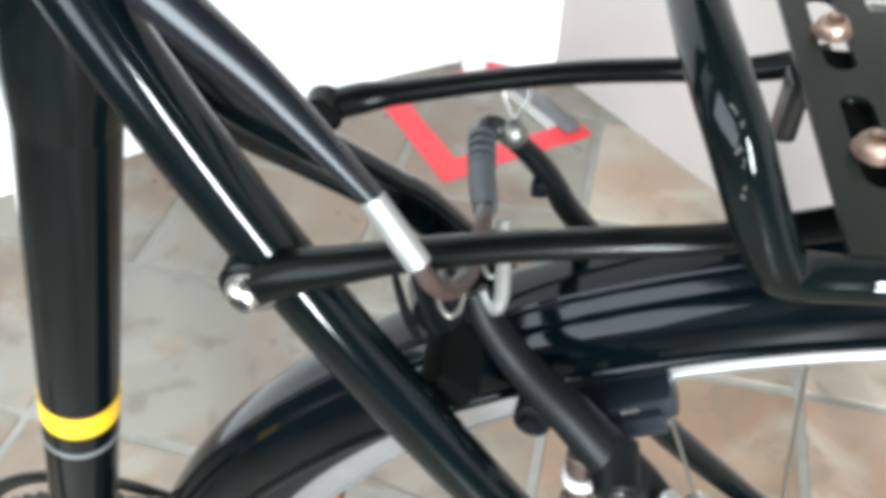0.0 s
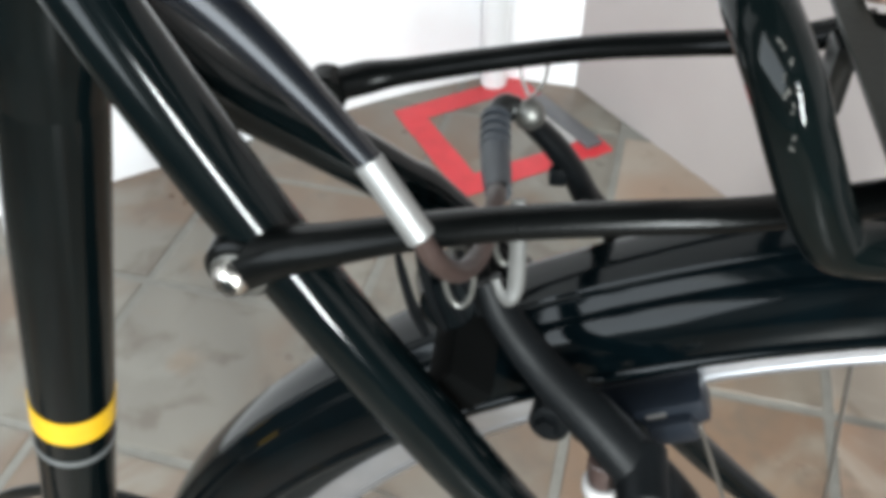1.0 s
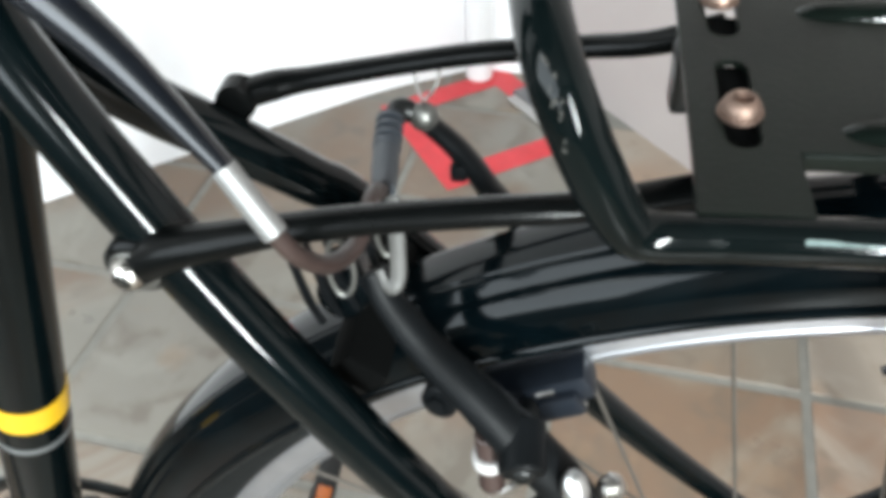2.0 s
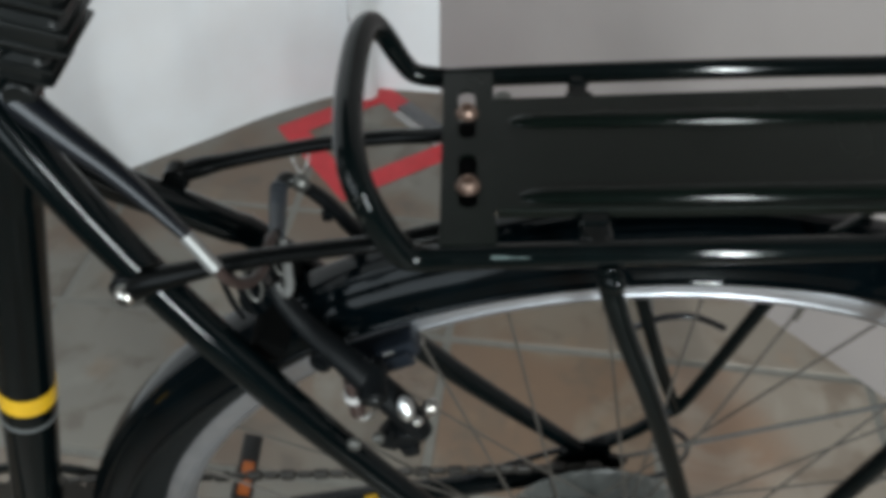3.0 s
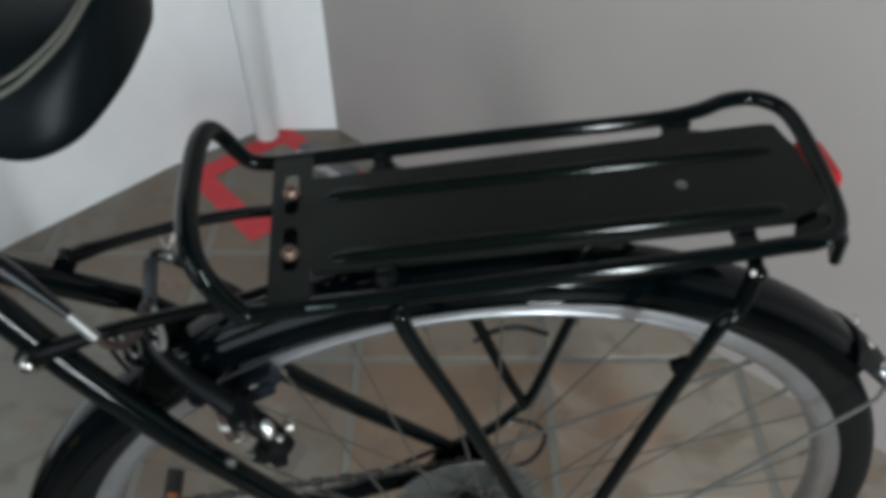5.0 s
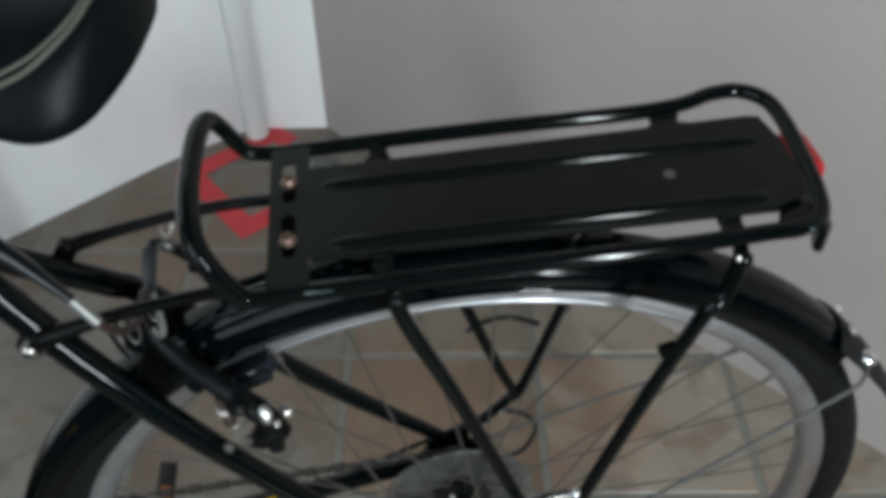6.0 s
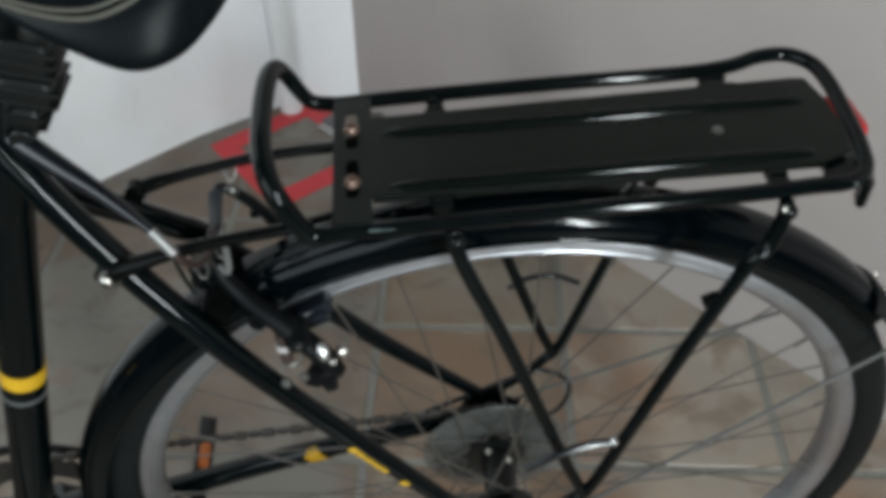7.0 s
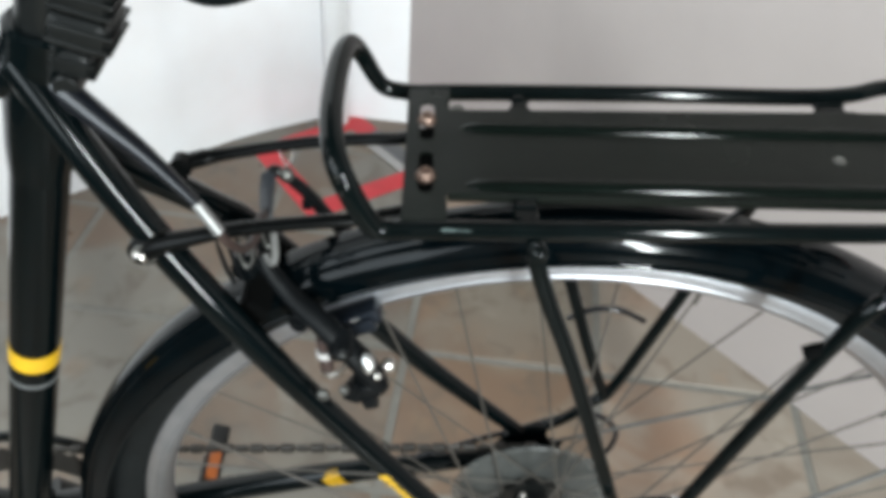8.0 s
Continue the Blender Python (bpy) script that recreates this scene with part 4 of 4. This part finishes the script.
    tube(bm, [(-0.1500, -0.0445, 0.2640), (-0.1530, -0.0460, 0.2530), (-0.1490, -0.0460, 0.2475), (-0.1430, -0.0455, 0.2510), (-0.1385, -0.0450, 0.2590)], 0.0017, 8, 6)
    part("return_spring", bm, DULLSTEEL, br, "bent steel spring wire")
    # brake shoes at the rim
    for s in (-1, 1):
        bm = B()
        a = radians(116)
        c = Vector((0.3005 * math.cos(a) - 0.005, 0.0200 * s, 0.3005 * math.sin(a)))
        turn = Matrix.Rotation(radians(-26), 3, "Y")
        block(bm, c + Vector((-0.003, 0, 0)), (0.043, 0.013, 0.0115), turn, 0.003)
        block(bm, c + Vector((0, 0.006 * s, -0.002)), (0.030, 0.008, 0.010), turn, 0.002)
        shoe = part("brake_shoe", bm, NAVY, br, "dark navy brake shoe")
        if s < 0:
            bm = B()
            rod(bm, c + Vector((-0.004, -0.004, -0.003)), (-0.1375, -0.0500, 0.2815), 0.0038)
            part("shoe_post", bm, BLACKPLASTIC, br)
            bm = B()
            rod(bm, (-0.1640, -0.034, 0.2860), (-0.1662, -0.0420, 0.2876), 0.0066, 0.0058, seg=18)
            rod(bm, (-0.1660, -0.0412, 0.2874), (-0.1667, -0.0438, 0.2880), 0.0034, 0.0030, seg=6)
            block(bm, (-0.1572, -0.037, 0.2842), (0.011, 0.006, 0.0055), Matrix.Rotation(radians(28), 3, "Y"), 0.002)
            part("shoe_nut", bm, BRAKE, br, "black shoe nut")
            for q, l in ((Vector((0.004, -0.0066, 0.004)), 0.006), (Vector((0.009, -0.0066, -0.002)), 0.004), (Vector((0.012, -0.0066, -0.005)), 0.005)):
                bm = B()
                block(bm, c + turn @ q, (l, 0.001, 0.0018), turn, 0.0004, 1)
                part("shoe_mark", bm, DULLSTEEL, shoe, "small pale mark")
    # dark knob between the stays
    bm = B()
    rod(bm, (-0.1950, -0.0240, 0.3140), (-0.1990, -0.0060, 0.3060), 0.0080, 0.0086, seg=24)
    part("bridge_knob", bm, FENDERPLASTIC, br, "glossy dark knob")
    # cable housing, ferrule, noodle, boot and pinch bolt
    bm = B()
    tube(bm, [(-0.283, -0.006, 0.428), (-0.2500, -0.0260, 0.4125), (-0.2310, -0.0370, 0.4035), (-0.2145, -0.0480, 0.3945), (-0.2030, -0.0555, 0.3870)], [0.0078, 0.0064, 0.0050, 0.0036, 0.0026], 14, 5)
    part("cable_housing", bm, HOUSING, br, "black cable housing")
    bm = B()
    rod(bm, (-0.2040, -0.0550, 0.3875), (-0.1935, -0.0605, 0.3735), 0.0030, seg=28)
    part("ferrule", bm, FERRULE, br, "brushed silver ferrule")
    bm = B()
    tube(bm, [(-0.1945, -0.0600, 0.3745), (-0.1915, -0.0570, 0.3640), (-0.1885, -0.0480, 0.3520), (-0.1855, -0.0370, 0.3460), (-0.1835, -0.0270, 0.3470), (-0.1830, -0.0190, 0.3490), (-0.1835, -0.0100, 0.3430)], [0.0022, 0.0024, 0.0025, 0.0025, 0.0024, 0.0024, 0.0026], 14, 6)
    part("noodle", bm, NOODLE, br, "brown bent cable tube")
    for c, w in (((-0.1905, -0.034, 0.336), 0.0065), ((-0.1800, -0.0215, 0.338), 0.0055)):
        bm = B()
        pts = [(c[0] + w * math.sin(t) * 0.55, c[1] + 0.001 * math.cos(t), c[2] + w * 1.5 * math.cos(t)) for t in (math.pi * 2 * i / 10 for i in range(11))]
        tube(bm, pts, 0.0008, 8, 3)
        part("link_hook", bm, LINK, br, "dull steel hook")
    bm = B()
    tube(bm, [(-0.1775, -0.0190, 0.3490), (-0.1770, -0.0225, 0.3380), (-0.1770, -0.0265, 0.3265), (-0.1785, -0.0285, 0.3230), (-0.1815, -0.0275, 0.3245), (-0.1825, -0.0260, 0.3275)], [0.0020, 0.0023, 0.0023, 0.0021, 0.0018, 0.0014], 14, 5, flat=0.4)
    part("link_plate", bm, WIRE, br, "dull grey link plate")
    bm = B()
    tube(bm, [(-0.1835, -0.0060, 0.3395), (-0.1850, 0.004, 0.3385), (-0.1865, 0.015, 0.3385), (-0.1873, 0.024, 0.3385), (-0.1868, 0.031, 0.3388)], [0.0036, 0.0042, 0.0042, 0.0038, 0.0032], 16, 5)
    bt = part("cable_boot", bm, BOOT, br, "ribbed bluish-black rubber boot")
    for k in range(4):
        bm = B()
        q = Vector((-0.1863 - 0.0003 * k, 0.014 + 0.0038 * k, 0.3386 + 0.0004 * k))
        tube(bm, [q, q + Vector((-0.0002, 0.0018, 0.0002))], 0.0045, 14, 1)
        part("boot_rib", bm, BOOT, bt)
    bm = B()
    tube(bm, [(-0.1868, 0.030, 0.3385), (-0.1855, 0.0340, 0.3392), (-0.182, 0.0350, 0.3375)], 0.0038, 12, 5)
    part("boot_tip", bm, BLACKPLASTIC, br)
    bm = B()
    ball(bm, (-0.1780, 0.0340, 0.3365), 0.0050, (1, 0.9, 1))
    part("pinch_bolt", bm, LINK, br, "bright pinch bolt")
    for pts in ([(-0.1785, 0.036, 0.342), (-0.1812, 0.041, 0.3455), (-0.1815, 0.044, 0.3485), (-0.1805, 0.046, 0.3500)], [(-0.1780, 0.036, 0.341), (-0.1745, 0.039, 0.3440), (-0.1735, 0.043, 0.3480), (-0.1745, 0.046, 0.3500)]):
        bm = B()
        tube(bm, pts, 0.0006, 6, 6)
        part("cable_end", bm, STEEL, br, "thin steel cable end")
    # comb of thin spring fingers by the stay bridge
    for k in range(5):
        bm = B()
        x, y = -0.2065 + 0.0046 * k, -0.030 + 0.003 * k
        tube(bm, [(x, y, 0.3395 - 0.0006 * k), (x + 0.0006, y + 0.0012, 0.330), (x + 0.0030, y, 0.318), (x + 0.0062, y - 0.001, 0.309)], [0.0008, 0.0013, 0.0015, 0.0012], 8, 4)
        part("spring_finger", bm, BRAKE, br)


rear_brake()


# ---- drivetrain on the far side ----
def drivetrain():
    c = Vector((-0.437, 0.050, -0.068))
    bm = B()
    n = 44
    pts = [((0.089 if j % 2 else 0.085) * math.cos(math.pi * j / n), (0.089 if j % 2 else 0.085) * math.sin(math.pi * j / n)) for j in range(2 * n)]
    slab(bm, pts, -0.0012, 0.0012, [[(0.06 * math.cos(-t), 0.06 * math.sin(-t)) for t in (2 * math.pi * k / 40 for k in range(40))]])
    bmesh.ops.transform(bm, matrix=Matrix.Translation(c) @ Matrix.Rotation(radians(90), 4, "X"), verts=bm.verts)
    ch = part("chainset", bm, CHAIN, bike, "dark steel chainset")
    bm = B()
    ring = [(c.x + 0.096 * math.cos(t), c.y + 0.007, c.z + 0.096 * math.sin(t)) for t in (2 * math.pi * k / 48 for k in range(49))]
    tube(bm, ring, 0.006, 10, 1, flat=0.5, up=(0, 1, 0))
    part("chain_guard", bm, BLACKPLASTIC, ch, "black plastic chain guard ring")
    end = Vector((-0.335, 0.088, -0.195))
    for k in range(5):
        a = 2 * math.pi * k / 5 + 0.4
        bm = B()
        tube(bm, [c, c + Vector((0.064 * math.cos(a), 0, 0.064 * math.sin(a)))], [0.012, 0.007], 10, 1, flat=0.5)
        part("spider_arm", bm, BLACKPLASTIC, ch)
    bm = B()
    tube(bm, [c + Vector((0, 0.012, 0)), (c + end) / 2 + Vector((0, 0.008, 0)), end], [0.016, 0.012, 0.013], 14, 4, flat=0.6)
    part("crank_arm", bm, BLACKPLASTIC, ch)
    bm = B()
    p = end + Vector((0.006, 0.070, 0.012))
    tilt = Matrix.Rotation(radians(-72), 3, "Y")
    block(bm, p, (0.062, 0.070, 0.012), tilt, 0.004)
    for e in (-1, 1):
        block(bm, p + tilt @ Vector((0.032 * e, 0, 0)), (0.010, 0.080, 0.020), tilt, 0.003)
    pd = part("pedal", bm, BLACKPLASTIC, ch, "black plastic pedal with orange reflectors")
    for e in (-1, 1):
        bm = B()
        block(bm, p + tilt @ Vector((0.0385 * e, -0.012, 0)), (0.004, 0.036, 0.012), tilt, 0.001)
        part("pedal_reflector", bm, ORANGE, pd, "orange reflector")
    # chain: upper and lower run of links
    top0, top1 = c + Vector((0.004, -0.002, 0.089)), Vector((0.004, 0.046, 0.043))
    low0, low1 = c + Vector((0.010, -0.002, -0.089)), Vector((0.010, 0.046, -0.115))
    for a, b in ((top0, top1), (low0, low1)):
        bm = B()
        d = b - a
        k = int(d.length / 0.0127)
        turn = Matrix.Rotation(-math.atan2(d.z, d.x), 3, "Y")
        for i in range(k):
            q = a + d * (i + 0.5) / k
            block(bm, q, (0.0122, 0.0060 if i % 2 else 0.0038, 0.0085), turn, 0.0015, 1)
        part("chain", bm, CHAIN, ch, "oily bicycle chain")
    # rear mech hanging below the far dropout
    bm = B()
    tube(bm, [(0.002, 0.068, -0.015), (0.012, 0.072, -0.040), (0.004, 0.070, -0.070), (0.008, 0.066, -0.118)], [0.009, 0.011, 0.009, 0.007], 12, 4, flat=0.7)
    dr = part("rear_derailleur", bm, BLACKPLASTIC, bike, "black rear derailleur")
    bm = B()
    tube(bm, [(-0.10, 0.056, 0.010), (-0.02, 0.070, 0.030), (0.045, 0.078, 0.048), (0.078, 0.080, 0.020), (0.068, 0.078, -0.020), (0.030, 0.074, -0.030)], 0.0025, 10, 6)
    part("shift_cable", bm, HOUSING, dr, "looped grey-black shift cable housing")
    # near crank opposite to the far one
    bm = B()
    e2 = Vector((-0.539, -0.086, 0.059))
    tube(bm, [(-0.437, -0.045, -0.068), (-0.485, -0.075, -0.008), e2], [0.016, 0.012, 0.013], 14, 4, flat=0.6)
    part("crank_arm", bm, BLACKPLASTIC, ch)
    # short hook clipped to the near rack legs
    bm = B()
    tube(bm, [(0.006, -0.083, 0.150), (0.030, -0.080, 0.1610), (0.052, -0.077, 0.1650), (0.068, -0.076, 0.1640)], 0.0032, 10, 5)
    ck = part("cable_clip", bm, HOUSING, bike, "short black cable hook on the rack legs")
    bm = B()
    ball(bm, (0.0705, -0.0755, 0.1640), 0.0036)
    part("clip_tip", bm, CHROME, ck, "bright metal tip")
    # short black stub clipped to the near rear leg
    bm = B()
    tube(bm, [(0.1262, -0.0668, 0.3060), (0.1195, -0.0662, 0.3030), (0.1135, -0.0655, 0.3000)], [0.0040, 0.0046, 0.0040], 12, 4)
    part("leg_stub", bm, HOLLOW, bike, "short black plastic stub on the rack leg")
    # wire loop between the far rack legs
    bm = B()
    tube(bm, [(0.014, 0.069, 0.178), (0.030, 0.067, 0.190), (0.050, 0.066, 0.192), (0.072, 0.068, 0.178)], 0.0022, 8, 6)
    part("wire_loop", bm, HOUSING, bike, "thin black wire loop")


drivetrain()


# ---- floor tiles, last ----
def tiles():
    v = Vector((0.993, -0.118))          # across the long joints
    ou = Vector((0.1787, 0.4722))        # a crossing of joints
    su, sv, gap = 0.2525, 0.2945, 0.0125
    shades = []
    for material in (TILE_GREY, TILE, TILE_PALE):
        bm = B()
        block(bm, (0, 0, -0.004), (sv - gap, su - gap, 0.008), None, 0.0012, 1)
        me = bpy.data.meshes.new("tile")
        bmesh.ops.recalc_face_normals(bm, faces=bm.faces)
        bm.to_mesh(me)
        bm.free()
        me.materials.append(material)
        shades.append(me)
    a = math.atan2(v.y, v.x)
    w = Vector((-v.y, v.x))
    edges = [(CORNER, P_R), (P_R, P_B), (P_B, P_L), (P_L, CORNER)]
    mid_ = (P_L + P_R) / 2

    def inside(p, pad):
        for p0, p1 in edges:
            d = (p1 - p0).normalized()
            n = Vector((-d.y, d.x))
            if n.dot(mid_ - p0) < 0:
                n = -n
            if n.dot(p - p0) < pad:
                return False
        return True

    def cut(me, m):
        """A copy of a tile, cut off under the walls that it meets."""
        bm = B()
        bm.from_mesh(me)
        back = m.inverted()
        for p0, p1 in edges:
            d = (p1 - p0).normalized()
            n = Vector((-d.y, d.x))
            if n.dot(mid_ - p0) > 0:
                n = -n
            q = p0 + n * 0.05
            g = bmesh.ops.bisect_plane(bm, geom=[*bm.verts, *bm.edges, *bm.faces], plane_co=back @ Vector((q.x, q.y, 0)),
                                       plane_no=back.to_3x3() @ Vector((n.x, n.y, 0)), clear_outer=True)
            rim = [e for e in g["geom_cut"] if isinstance(e, bmesh.types.BMEdge)]
            if rim:
                bmesh.ops.holes_fill(bm, edges=rim)
        piece = bpy.data.meshes.new("tile")
        bm.to_mesh(piece)
        bm.free()
        piece.materials.append(me.materials[0])
        return piece
    far = B()
    for i in range(-22, 23):
        for j in range(-26, 27):
            c = ou + v * (sv * (i + 0.5)) + w * (su * (j + 0.5))
            if not inside(c, -0.14):
                continue
            m = Matrix.Translation((c.x, c.y, 0)) @ Matrix.Rotation(a, 4, "Z")
            # brown tiles also lie on the unseen near side, darkening reflections in the paint
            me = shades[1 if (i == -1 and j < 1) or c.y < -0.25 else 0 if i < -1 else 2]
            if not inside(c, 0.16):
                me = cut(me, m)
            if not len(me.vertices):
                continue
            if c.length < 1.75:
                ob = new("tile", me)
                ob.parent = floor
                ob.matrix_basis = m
            else:
                far.from_mesh(me)
                far.verts.ensure_lookup_table()
                bmesh.ops.transform(far, matrix=m, verts=far.verts[-len(me.vertices):])
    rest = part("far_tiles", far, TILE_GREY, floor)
    tagged(rest, kind="stuff")


tiles()
